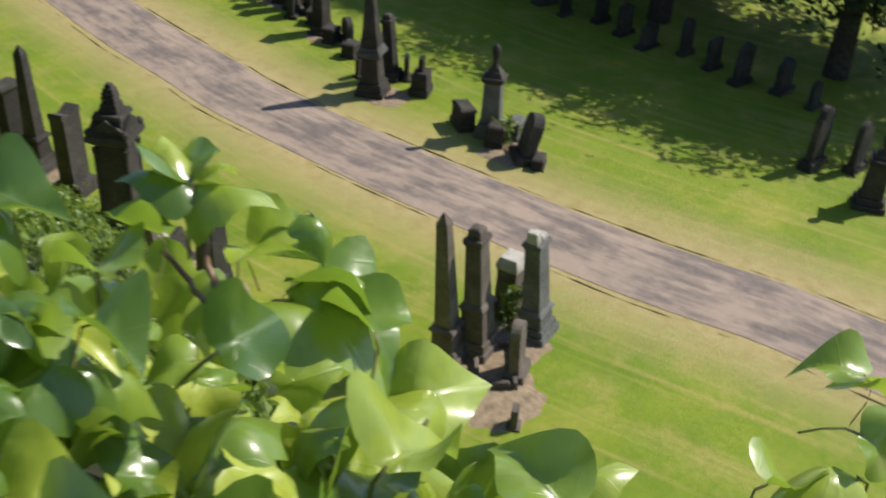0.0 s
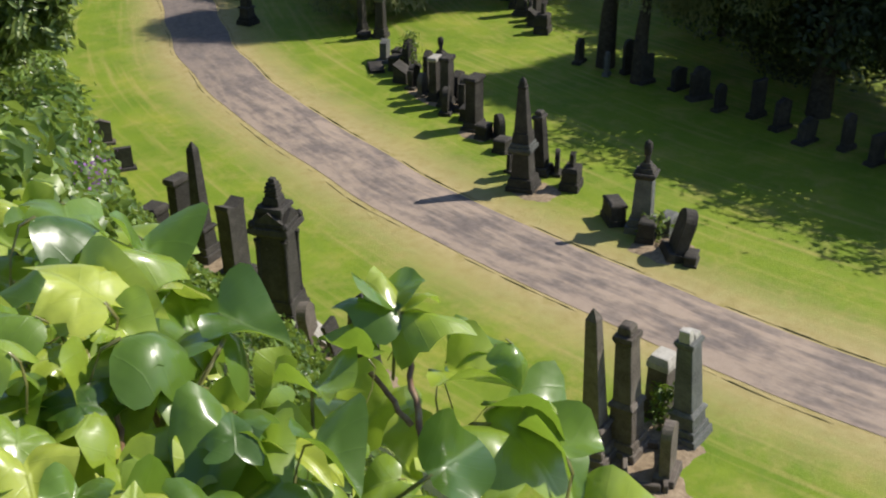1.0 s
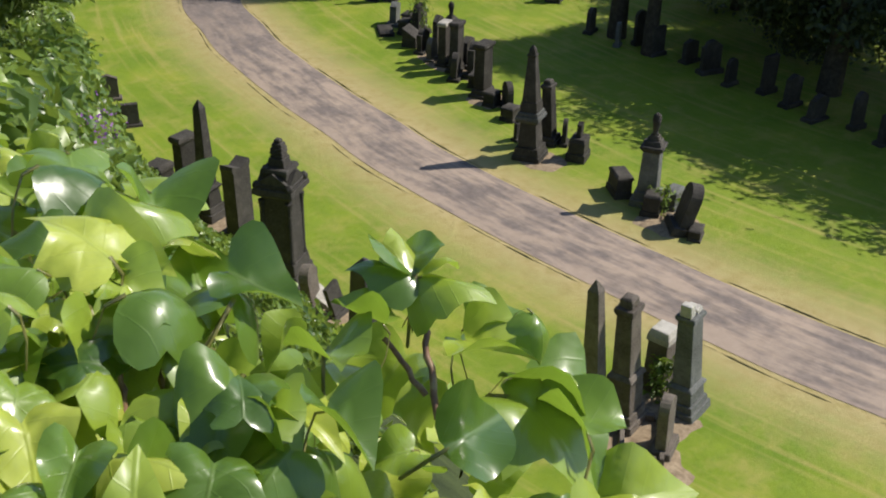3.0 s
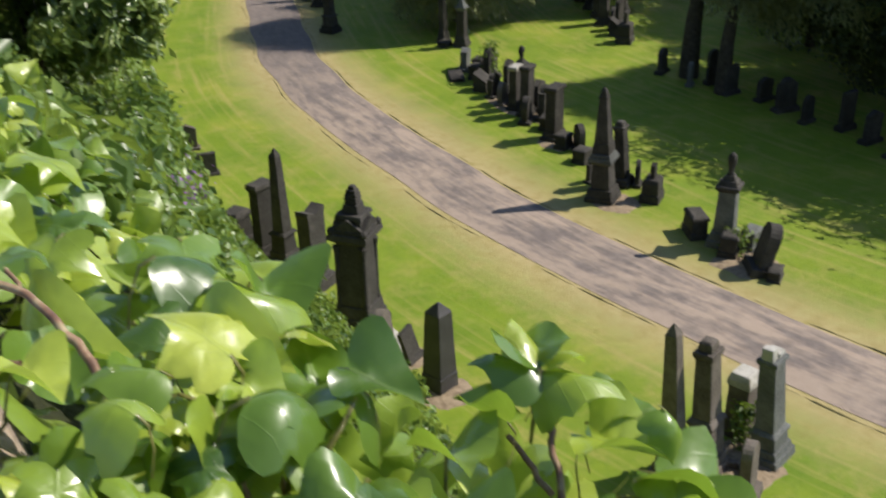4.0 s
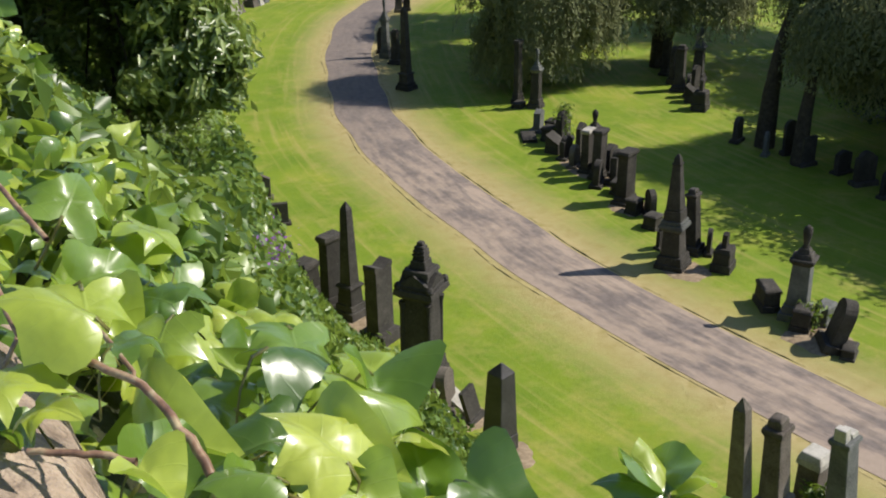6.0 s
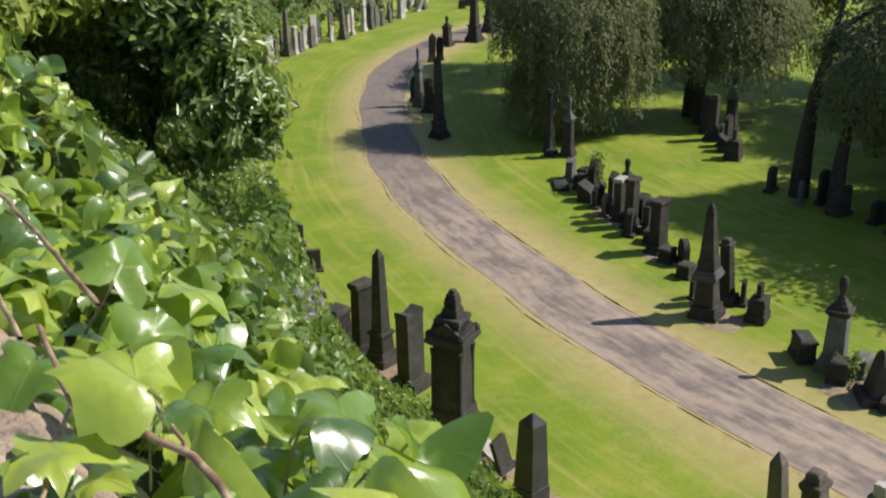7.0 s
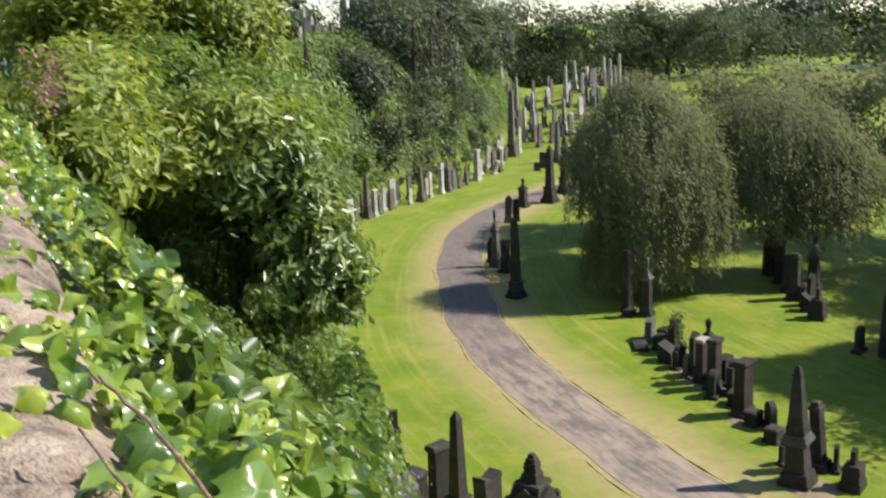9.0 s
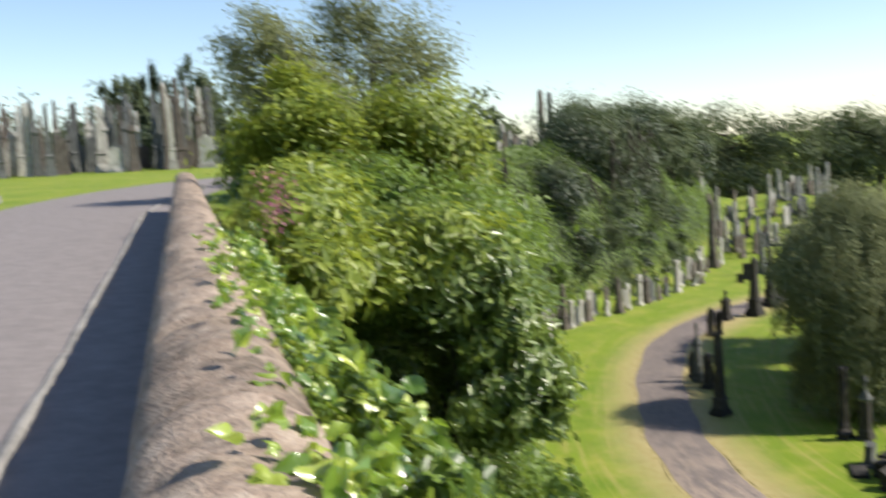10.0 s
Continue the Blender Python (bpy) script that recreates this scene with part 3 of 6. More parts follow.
def spire_monument(x, y, h, w, mat, label, rot=0.0):
    ob = stand("spire_monument", x, y, label, "monument", rot, 0.6, west=1.5)
    bm = bmesh.new()
    taper(bm, w * 1.5, w * 1.5, w * 1.46, w * 1.46, 0, h * 0.06)
    taper(bm, w * 1.36, w * 1.36, w * 1.2, w * 1.2, h * 0.06, h * 0.13)
    part("stepped_base", bm, mat, ob)
    bm = bmesh.new()
    taper(bm, w * 1.0, w * 1.0, w * 0.84, w * 0.84, h * 0.13, h * 0.34)
    part("pedestal", bm, mat, ob)
    bm = bmesh.new()
    taper(bm, w * 0.86, w * 0.86, w * 1.24, w * 1.24, h * 0.34, h * 0.375)
    taper(bm, w * 1.28, w * 1.28, w * 1.2, w * 1.2, h * 0.375, h * 0.41)
    taper(bm, w * 1.1, w * 1.1, w * 1.04, w * 1.04, h * 0.41, h * 0.44)
    # cap coloured paler than the rest, painting sunlight onto its ledges
    part("cap", bm, STONE_GREY, ob, "cap stone coloured paler as sunlit ledges")
    bm = bmesh.new()
    taper(bm, w * 0.92, w * 0.92, w * 0.84, w * 0.84, h * 0.44, h * 0.53)
    taper(bm, w * 0.76, w * 0.76, w * 0.4, w * 0.4, h * 0.53, h * 0.9)
    part("shaft", bm, mat, ob)
    bm = bmesh.new()
    taper(bm, w * 0.4, w * 0.4, w * 0.5, w * 0.5, h * 0.9, h * 0.925)
    taper(bm, w * 0.36, w * 0.36, w * 0.3, w * 0.3, h * 0.925, h * 0.965)
    taper(bm, w * 0.34, w * 0.34, w * 0.08, w * 0.08, h * 0.965, h)
    part("finial", bm, mat, ob)
    return ob


def cross_pillar(x, y, h, w, mat, label, rot=0.0, ledge=0.18, west=0.0, arms=False, top=None):
    ob = stand("pillar_monument", x, y, label, "monument", rot, 0.8, west=west)
    bm = bmesh.new()
    taper(bm, w * 1.7, w * 1.5, w * 1.64, w * 1.44, 0, h * 0.08)
    taper(bm, w * 1.45, w * 1.28, w * 1.38, w * 1.22, h * 0.08, h * 0.14)
    part("stepped_base", bm, mat, ob)
    if ledge > 0.2:
        bm = bmesh.new()
        taper(bm, w * 1.2, w * 1.05, w * 1.14, w, h * 0.14, h * (ledge - 0.05))
        taper(bm, w * 1.28, w * 1.12, w * 1.34, w * 1.18, h * (ledge - 0.05), h * (ledge - 0.025))
        taper(bm, w * 1.34, w * 1.18, w * 1.05, w * 0.9, h * (ledge - 0.025), h * ledge)
        part("pedestal", bm, mat, ob)
    bm = bmesh.new()
    taper(bm, w, w * 0.84, w * 0.82, w * 0.7, h * (ledge if ledge > 0.2 else 0.14), h * 0.87)
    part("die", bm, mat, ob)
    bm = bmesh.new()
    taper(bm, w * 0.84, w * 0.72, w * 1.04, w * 0.9, h * 0.87, h * 0.9)
    taper(bm, w * 1.04, w * 0.9, w * 0.98, w * 0.84, h * 0.9, h * 0.93)
    part("cap", bm, mat, ob)
    bm = bmesh.new()
    if arms:
        taper(bm, w * 0.4, w * 0.5, w * 0.36, w * 0.46, h * 0.93, h * 1.03, -w * 0.26)
        taper(bm, w * 0.5, w * 0.6, w * 0.44, w * 0.54, h * 0.93, h * 0.97, w * 0.22)
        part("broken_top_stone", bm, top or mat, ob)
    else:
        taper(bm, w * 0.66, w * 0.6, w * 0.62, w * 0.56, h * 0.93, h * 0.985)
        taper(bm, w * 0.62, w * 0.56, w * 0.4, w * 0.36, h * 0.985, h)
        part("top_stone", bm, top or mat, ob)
    return ob


def fin_block(x, y, h, w, mat, label, rot=0.0):
    """A stepped block that carries a thin upright slab."""
    ob = stand("slab_tomb", x, y, label, "gravestone", rot, 1.0)
    bm = bmesh.new()
    taper(bm, w * 1.2, w, w * 1.16, w * 0.96, 0, h * 0.24)
    part("base", bm, mat, ob)
    bm = bmesh.new()
    taper(bm, w * 1.05, w * 0.84, w, w * 0.8, h * 0.24, h * 0.5)
    taper(bm, w * 1.1, w * 0.88, w * 0.9, w * 0.7, h * 0.5, h * 0.62)
    part("block", bm, mat, ob)
    bm = bmesh.new()
    extrude_outline(bm, slab_outline(w * 0.5, h * 0.38, "gable"), w * 0.22, h * 0.62)
    part("slab", bm, mat, ob)
    return ob


def open_book(x, y, h, w, mat, label, rot=0.0):
    """A sloping stone book on a block."""
    ob = stand("book_gravestone", x, y, label, "gravestone", rot, 1.0)
    bm = bmesh.new()
    taper(bm, w * 1.1, w * 0.9, w, w * 0.8, 0, h * 0.45)
    part("base", bm, mat, ob)
    bm = bmesh.new()
    vs = [(-w * 0.5, -w * 0.4, h * 0.45), (w * 0.5, -w * 0.4, h * 0.45), (w * 0.5, w * 0.4, h * 0.45), (-w * 0.5, w * 0.4, h * 0.45), (-w * 0.5, -w * 0.4, h * 0.58), (w * 0.5, -w * 0.4, h * 0.58), (w * 0.5, w * 0.4, h), (-w * 0.5, w * 0.4, h)]
    vs = [bm.verts.new(v) for v in vs]
    for f in ((3, 2, 1, 0), (4, 5, 6, 7), (0, 1, 5, 4), (1, 2, 6, 5), (2, 3, 7, 6), (3, 0, 4, 7)):
        bm.faces.new([vs[i] for i in f])
    part("book", bm, mat, ob)
    return ob


def block_tomb(x, y, h, w, d, mat, label, rot=0.0, top=None):
    ob = stand("pedestal_tomb", x, y, label, "gravestone", rot, 2.0)
    bm = bmesh.new()
    taper(bm, w * 1.15, d * 1.15, w * 1.1, d * 1.1, 0, h * 0.3)
    part("base", bm, mat, ob)
    bm = bmesh.new()
    taper(bm, w, d, w * 0.95, d * 0.95, h * 0.3, h * 0.82)
    part("block", bm, mat, ob)
    bm = bmesh.new()
    taper(bm, w * 1.1, d * 1.1, w * 1.06, d * 1.06, h * 0.82, h * 0.92)
    taper(bm, w * 1.06, d * 1.06, w * 0.84, d * 0.84, h * 0.92, h)
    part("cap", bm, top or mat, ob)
    return ob


# group at the foot of the bank, by the near side of the drive
obelisk(13.1, 10.95, 3.75, 0.5, STONE_BROWN, "slender brown sandstone obelisk on a stepped base", 12, 0.27, 0.3, 4.0)
cross_pillar(13.8, 10.7, 3.25, 0.5, STONE_BROWN, "tall brown sandstone pillar on a ledged pedestal", 12, 0.44, 4.0)
# the pale top colour stands in for sun on this block
block_tomb(15.3, 11.1, 1.65, 0.54, 0.5, STONE_BROWN, "brown stone pedestal with weeds and a top coloured sunlit", 12, STONE_PALE)
# broken top coloured pale for the sun that falls on it
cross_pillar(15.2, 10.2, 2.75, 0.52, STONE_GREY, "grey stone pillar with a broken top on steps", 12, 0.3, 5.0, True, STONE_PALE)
headstone(13.8, 9.6, 1.4, 0.6, STONE_BROWN, "round-topped brown headstone beside a low kerb", "round", 25, 1.5, 0.22, west=3.0)
def grave_kerb(x, y, l, w, mat, label, rot):
    ob = stand("grave_kerb", x, y, label, "grave kerb", rot, 0.5)
    for nm, a in (("side_kerb", (l, 0.12, 0, w / 2)), ("side_kerb", (l, 0.12, 0, -w / 2)), ("end_kerb", (0.12, w - 0.13, l / 2 - 0.06, 0)), ("end_kerb", (0.12, w - 0.13, -l / 2 + 0.06, 0))):
        bm = bmesh.new()
        taper(bm, a[0], a[1], a[0] * 0.97, a[1] * 0.85, 0, 0.24, a[2], a[3])
        part(nm, bm, mat, ob)
    return ob


grave_kerb(13.6, 10.05, 1.5, 0.8, STONE_BROWN, "low stone kerb round a bare grave", 40)
headstone(12.5, 8.6, 0.5, 0.3, STONE_BROWN, "small sunken stone stump in bare soil", "flat", 30, 5)

# row along the foot of the bank
pillar(11.05, 16.45, 2.34, 0.58, GRANITE_DARK, "dark polished granite pillar with a pyramid top", 14)
headstone(11.2, 17.75, 0.95, 0.5, STONE_BLACK, "small blackened slab leaning beside a granite pillar", "flat", 20, 1, 0.12, west=14)
headstone(10.85, 18.45, 1.25, 0.62, STONE_BROWN, "round-topped brown headstone below the bank", "round", 35, 1, 0.24, west=6)
headstone(11.3, 18.2, 0.8, 0.5, STONE_PALE, "fallen pale slab leaning on a low headstone", "flat", 35, 1, 0.12, "", -52)
gothic_monument(10.95, 19.95, 4.05, 0.84, STONE_BLACK, "tall soot-blackened gothic monument with a ridged finial", 32)
headstone(11.1, 22.6, 2.4, 0.7, STONE_BLACK, "tall blackened headstone with a scrolled top", "scroll", 20, 0.6, 0.42)
obelisk(10.97, 24.25, 3.65, 0.5, STONE_BLACK, "dark granite obelisk on a moulded pedestal", 30, 0.31, 0.3)
capped_slab(10.82, 25.2, 2.35, 0.62, STONE_BLACK, "blackened stepped pedestal monument beside an obelisk", 20)
block_tomb(10.35, 26.1, 1.25, 0.75, 0.6, STONE_BLACK, "low blackened stepped tomb against the bank", 20)
headstone(11.8, 31.9, 0.85, 0.7, STONE_BLACK, "low dark headstone at the edge of the ivy", "flat", -18)
headstone(12.2, 34.6, 1.0, 0.7, STONE_BROWN, "brown headstone half hidden by shrubs", "gable", -20)

# far side of the drive, nearest row
block_tomb(21.75, 18.35, 0.78, 0.85, 0.5, STONE_BLACK, "low blackened block tomb beside an urn monument", 55)
urn_monument(21.95, 17.4, 2.95, 0.6, STONE_GREY, "grey granite pedestal monument topped by a dark slim urn", 28, STONE_BLACK)
block_tomb(21.5, 16.85, 0.75, 0.55, 0.5, STONE_BLACK, "weed-covered blackened block on a grave", 35)
block_tomb(22.35, 16.75, 0.7, 0.6, 0.4, STONE_GREY, "low grey stone block behind weeds", 20)
headstone(21.45, 15.7, 1.5, 0.8, STONE_BLACK, "leaning blackened headstone with a disc-shaped top", "round", 52, 1, 0.34, west=-14)
block_tomb(21.45, 15.1, 0.38, 0.6, 0.35, STONE_BLACK, "broken stump of a blackened stone", 35)
spire_monument(21.3, 21.9, 3.85, 0.64, STONE_BLACK, "tall soot-blackened monument with a tapering spire", 28)
cross_pillar(22.65, 22.4, 2.3, 0.46, STONE_BLACK, "blackened pedestal stone with a capped top", 20, 0.18, 4.0)
headstone(22.95, 22.0, 0.95, 0.5, STONE_BLACK, "low blackened round-topped headstone", "round", 40)
fin_block(22.5, 20.9, 1.35, 0.66, STONE_BLACK, "blackened block tomb carrying a thin slab", 28)
block_tomb(22.9, 24.7, 0.55, 0.6, 0.5, STONE_BLACK, "low blackened block behind a spire", 20)
headstone(22.0, 23.2, 0.85, 0.5, STONE_BLACK, "thin blackened headstone behind a spire", "shoulder", 20)

# the packed row behind
capped_slab(23.6, 27.05, 2.1, 0.72, STONE_BLACK, "large blackened pedestal stone with a flat cap", 28)
block_tomb(23.25, 26.1, 0.6, 0.6, 0.45, STONE_BLACK, "low blackened stone with a flat top", 20)
headstone(23.6, 25.65, 1.0, 0.7, STONE_BLACK, "narrow disc-topped blackened headstone", "round", 62, 1, 0.22)
block_tomb(24.1, 27.9, 0.6, 0.7, 0.6, STONE_BLACK, "low blackened block in a packed row", 30)
headstone(23.85, 29.0, 1.1, 0.7, STONE_BLACK, "small round-topped blackened headstone", "round", 40, 1, 0.24)
headstone(24.75, 28.9, 1.4, 0.95, STONE_BLACK, "broad blackened headstone in a packed row", "shoulder", 30)
capped_slab(24.45, 29.7, 2.05, 0.62, STONE_BLACK, "blackened capped pillar in a packed row", 30)
# cap coloured pale to paint sunlight on its upper face
capped_slab(24.5, 30.5, 1.85, 0.56, STONE_BLACK, "pedestal stone with a pale top coloured as sunlit", 30, STONE_PALE)
headstone(25.2, 29.9, 1.25, 0.9, STONE_BLACK, "blackened headstone at the back of a row", "gable", 30)
urn_monument(25.2, 31.0, 2.4, 0.56, STONE_BLACK, "blackened monument topped by a small finial", 25)
headstone(24.5, 31.3, 0.95, 0.75, STONE_BROWN, "low brown headstone in a packed row", "round", 30)
headstone(25.4, 32.1, 1.55, 0.75, STONE_BLACK, "tall pointed blackened headstone", "gable", 35)
headstone(24.8, 32.3, 1.0, 0.8, STONE_BLACK, "low blackened headstone in a packed row", "shoulder", 30)
open_book(24.9, 33.2, 0.85, 0.75, STONE_BLACK, "low blackened pedestal with a sloping top", 35)
headstone(25.9, 34.0, 1.5, 1.05, STONE_BLACK, "blackened headstone overgrown at the top", "round", 30)
block_tomb(25.6, 34.6, 0.7, 0.6, 0.5, STONE_BLACK, "squat blackened pedestal stone", 30)
headstone(26.0, 36.0, 1.05, 0.8, STONE_GREY, "short grey gabled stone on a wide base", "gable", 35, 2, 0.3)
block_tomb(25.0, 35.3, 0.2, 1.3, 0.6, STONE_BLACK, "flat dark ledger slab lying on the grass", 60)
block_tomb(26.2, 35.2, 0.75, 0.6, 0.5, STONE_BLACK, "low blackened block in a packed row", 30)

# stones under the weeping birch and along the far drive
capped_slab(27.8, 40.3, 3.15, 0.46, STONE_BLACK, "tall dark pedestal stone under a weeping birch", 30)
# grey cornice paints sunlit ledges on the dark stone
urn_monument(28.05, 39.1, 2.95, 0.46, STONE_BLACK, "slim dark monument with pale ledges coloured as sunlit", 30, STONE_GREY)
block_tomb(27.4, 39.6, 0.3, 0.7, 0.5, STONE_BLACK, "low dark slab beside tall monuments", 30)
obelisk(24.35, 45.4, 4.35, 0.55, STONE_BLACK, "very slender dark obelisk in tree shade", 20, 0.22)
urn_monument(26.65, 52.1, 3.5, 0.42, STONE_GREY, "tall thin column monument beside the drive", 30)
cross_pillar(26.5, 50.6, 2.0, 0.5, STONE_BLACK, "short dark pillar beside the drive", 40)
headstone(26.9, 53.2, 1.6, 0.5, STONE_BLACK, "dark headstone beside the drive", "shoulder", -30)
headstone(33.5, 63.4, 2.1, 0.5, STONE_BROWN, "narrow brown headstone beside the drive", "gable", -30)
headstone(34.3, 63.7, 1.7, 0.5, STONE_BLACK, "dark headstone beside the drive", "round", -30)
urn_monument(37.5, 68.4, 2.3, 0.6, STONE_BLACK, "squat dark urn monument beside the drive", 30)
obelisk(40.2, 68.9, 4.6, 0.75, STONE_BLACK, "dark obelisk where the drive bends", 30)
obelisk(43.4, 72.0, 4.8, 0.65, STONE_BLACK, "tall dark obelisk where the drive bends", 30)
obelisk(52.6, 88.5, 4.3, 0.6, STONE_GREY, "grey obelisk in the far lawn", 30)
headstone(49.4, 85.9, 1.6, 0.7, STONE_BLACK, "dark headstone in the far lawn", "flat", -30)
headstone(48.0, 84.6, 0.9, 0.6, STONE_BLACK, "small dark headstone in the far lawn", "round", -30)

# shaded stones below the trees
urn_monument(38.0, 38.5, 2.9, 0.55, STONE_BLACK, "dark urn monument with a pale ledge in tree shade", 30, STONE_GREY)
capped_slab(37.6, 40.5, 2.3, 0.6, STONE_BLACK, "dark pedestal stone in deep tree shade", 30)
headstone(36.7, 39.0, 2.0, 0.7, STONE_BLACK, "dark headstone in deep tree shade", "shoulder", 30)
cross_pillar(36.0, 37.7, 2.4, 0.55, STONE_BLACK, "dark pillar at the back of a shaded row", 30)
headstone(36.6, 37.2, 1.4, 0.7, STONE_BLACK, "broad dark headstone in a shaded row", "gable", 30)
headstone(35.5, 36.6, 1.2, 0.6, STONE_BLACK, "low dark headstone in a shaded row", "round", 40)
open_book(35.05, 35.8, 0.9, 0.65, STONE_BLACK, "low dark book-shaped stone in a shaded row", 35)
fin_block(34.5, 34.6, 1.6, 0.75, STONE_BLACK, "dark stepped block at the end of a row", 30)
headstone(32.4, 30.1, 1.15, 0.7, STONE_BLACK, "low round dark stone by a tree trunk", "round", 20)
headstone(32.0, 28.1, 1.1, 0.42, STONE_GREY, "small pale headstone at the foot of a tree", "shoulder", 20)
urn_monument(43.2, 43.9, 1.3, 0.35, STONE_PALE, "small pale urn monument between trees", 20)
headstone(27.6, 9.6, 2.0, 0.8, STONE_BLACK, "dark headstone in the shade of trees", "shoulder", 0)
urn_monument(26.6, 7.4, 2.3, 0.6, STONE_BLACK, "dark urn monument in the shade of trees", 20)
headstone(28.4, 8.6, 1.6, 0.7, STONE_BLACK, "dark round-topped headstone in tree shade", "round", 0)
for k in range(13):
    yy = 11.5 + 1.35 * k
    headstone(31.6 + 0.35 * math.sin(k * 2.1) + 0.11 * k, yy, 1.0 + 0.55 * ((k * 7) % 5) / 4, 0.6 + 0.25 * ((k * 3) % 4) / 3, STONE_BLACK, "dark headstone in a shaded row under trees", ("round", "shoulder", "gable", "flat")[k % 4], -4, 2.5, group="shaded row of headstones")

# pale row against the far bank
FAR = "weathered headstones along the far bank"
headstone(21.5, 66.4, 1.7, 0.5, STONE_PALE, "pale weathered headstone against the bank", "round", 40, group=FAR)
headstone(22.1, 66.7, 1.5, 0.45, STONE_PALE, "pale weathered headstone against the bank", "gable", 40, group=FAR)
headstone(22.8, 67.2, 1.7, 0.75, STONE_PALE, "broad pale headstone against the bank", "shoulder", 40, group=FAR)
capped_slab(24.2, 69.6, 1.6, 0.5, STONE_BROWN, "brown capped stone against the bank", 40)
obelisk(25.7, 71.3, 3.5, 0.5, STONE_BROWN, "slender brown obelisk against shrubs", 40)
capped_slab(26.4, 71.6, 2.1, 0.5, STONE_PALE, "pale capped pedestal stone", 40)
headstone(27.1, 72.2, 1.6, 0.5, STONE_GREY, "grey headstone against the bank", "round", 40, group=FAR)
headstone(28.6, 73.6, 1.65, 0.7, STONE_BROWN, "plain brown slab headstone by shrubs", "flat", 40, group=FAR)
headstone(30.7, 74.9, 1.3, 0.5, STONE_PALE, "leaning pale headstone by the shrubs", "round", 40, 8, group=FAR)
obelisk(32.0, 75.6, 3.0, 0.5, STONE_BROWN, "brown obelisk against shrubs", 40)
headstone(33.4, 76.9, 2.2, 0.5, STONE_PALE, "tall pale round-topped headstone", "round", 40, group=FAR)
capped_slab(35.0, 78.2, 2.2, 0.5, STONE_PALE, "pale capped pedestal stone", 40)
urn_monument(35.9, 78.9, 2.9, 0.5, STONE_BROWN, "brown urn monument against shrubs", 40)
headstone(36.8, 79.5, 1.9, 0.5, STONE_GREY, "grey gabled headstone by the shrubs", "gable", 40, group=FAR)
headstone(37.6, 80.0, 1.3, 0.7, STONE_BROWN, "broad brown headstone by the shrubs", "shoulder", 40, group=FAR)
headstone(38.9, 81.2, 1.2, 0.5, STONE_GREY, "small grey headstone by the shrubs", "round", 40, group=FAR)
capped_slab(40.7, 82.8, 2.9, 0.65, STONE_PALE, "large pale pedestal stone by shrubs", 40)
headstone(43.8, 85.6, 1.4, 0.7, STONE_PALE, "pale headstone leaning far back", "flat", 40, 2, 0.25, FAR, 22)
capped_slab(44.9, 86.4, 2.2, 0.6, STONE_BROWN, "brown capped pedestal stone", 40)
pr = random.Random(4)
for k in range(26):
    i = int(np.interp(64 + 1.35 * k + pr.uniform(-0.4, 0.4), FOOT[:, 1], np.arange(len(FOOT))))
    px, py = FOOT[i] + np.array((0.95, -0.75)) * pr.uniform(0.9, 1.9)
    headstone(px, py, pr.uniform(1.2, 2.3), pr.uniform(0.55, 0.85), (STONE_PALE, STONE_PALE, STONE_GREY, STONE_BROWN)[k % 4], "weathered headstone in a row below shrubs", ("round", "gable", "shoulder", "flat")[(k * 3) % 4], 35, 2.5, group=FAR)
obelisk(51.2, 95.6, 7.2, 0.85, STONE_BROWN, "very tall brown obelisk at the end of the lawn", 40, 0.2)
headstone(53.0, 97.2, 3.0, 0.6, STONE_PALE, "tall pale headstone near an obelisk", "gable", 40, group=FAR)
fr = random.Random(11)
for k in range(80):
    u, v = fr.random(), fr.random()
    x, y = 56 + 24 * u + 6 * v, 99 + 10 * u + 22 * v
    m = (STONE_PALE, STONE_BROWN, STONE_GREY)[k % 3]
    if k % 6 == 0:
        obelisk(x, y, fr.uniform(3, 5.5), 0.6, m, "weathered obelisk on the far knoll", 40)
    else:
        headstone(x, y, fr.uniform(1.5, 2.8), fr.uniform(0.6, 1.0), m, "weathered headstone on the far knoll", ("round", "gable", "shoulder", "flat")[k % 4], 30, 3, group="headstones on the far knoll")

# upper terrace stones
for k in range(190):
    x = -36 + 37.5 * fr.random()
    y = 84 + 20 * fr.random() + max(0, -x) * 0.25
    m = (STONE_PALE, STONE_GREY, STONE_PALE, STONE_BROWN, STONE_GREY)[k % 5]
    if k % 4 in (0, 2):
        obelisk(x, y, fr.uniform(3.6, 5.6) + 0.06 * (x + 36), fr.uniform(0.45, 0.68), m, "tall obelisk on the upper terrace", 10)
    elif k % 4 == 1:
        urn_monument(x, y, fr.uniform(3.4, 4.8) + 0.05 * (x + 36), 0.62, m, "urn monument on the upper terrace", 10)
    else:
        headstone(x, y, fr.uniform(2.0, 3.2), fr.uniform(0.8, 1.2), m, "large headstone on the upper terrace", ("shoulder", "gable", "round")[k % 3], 5, 1, group="headstones on the upper terrace")
cross_pillar(-8.6, 43.5, 4.4, 0.9, STONE_PALE, "pale tall pillar monument on the upper lawn", 5)
obelisk(36.2, 104.5, 7.4, 0.8, STONE_BROWN, "tall obelisk above the wooded bank", 20, 0.25)
obelisk(37.6, 105.5, 7.2, 0.7, STONE_GREY, "second tall obelisk above the wooded bank", 20, 0.25)
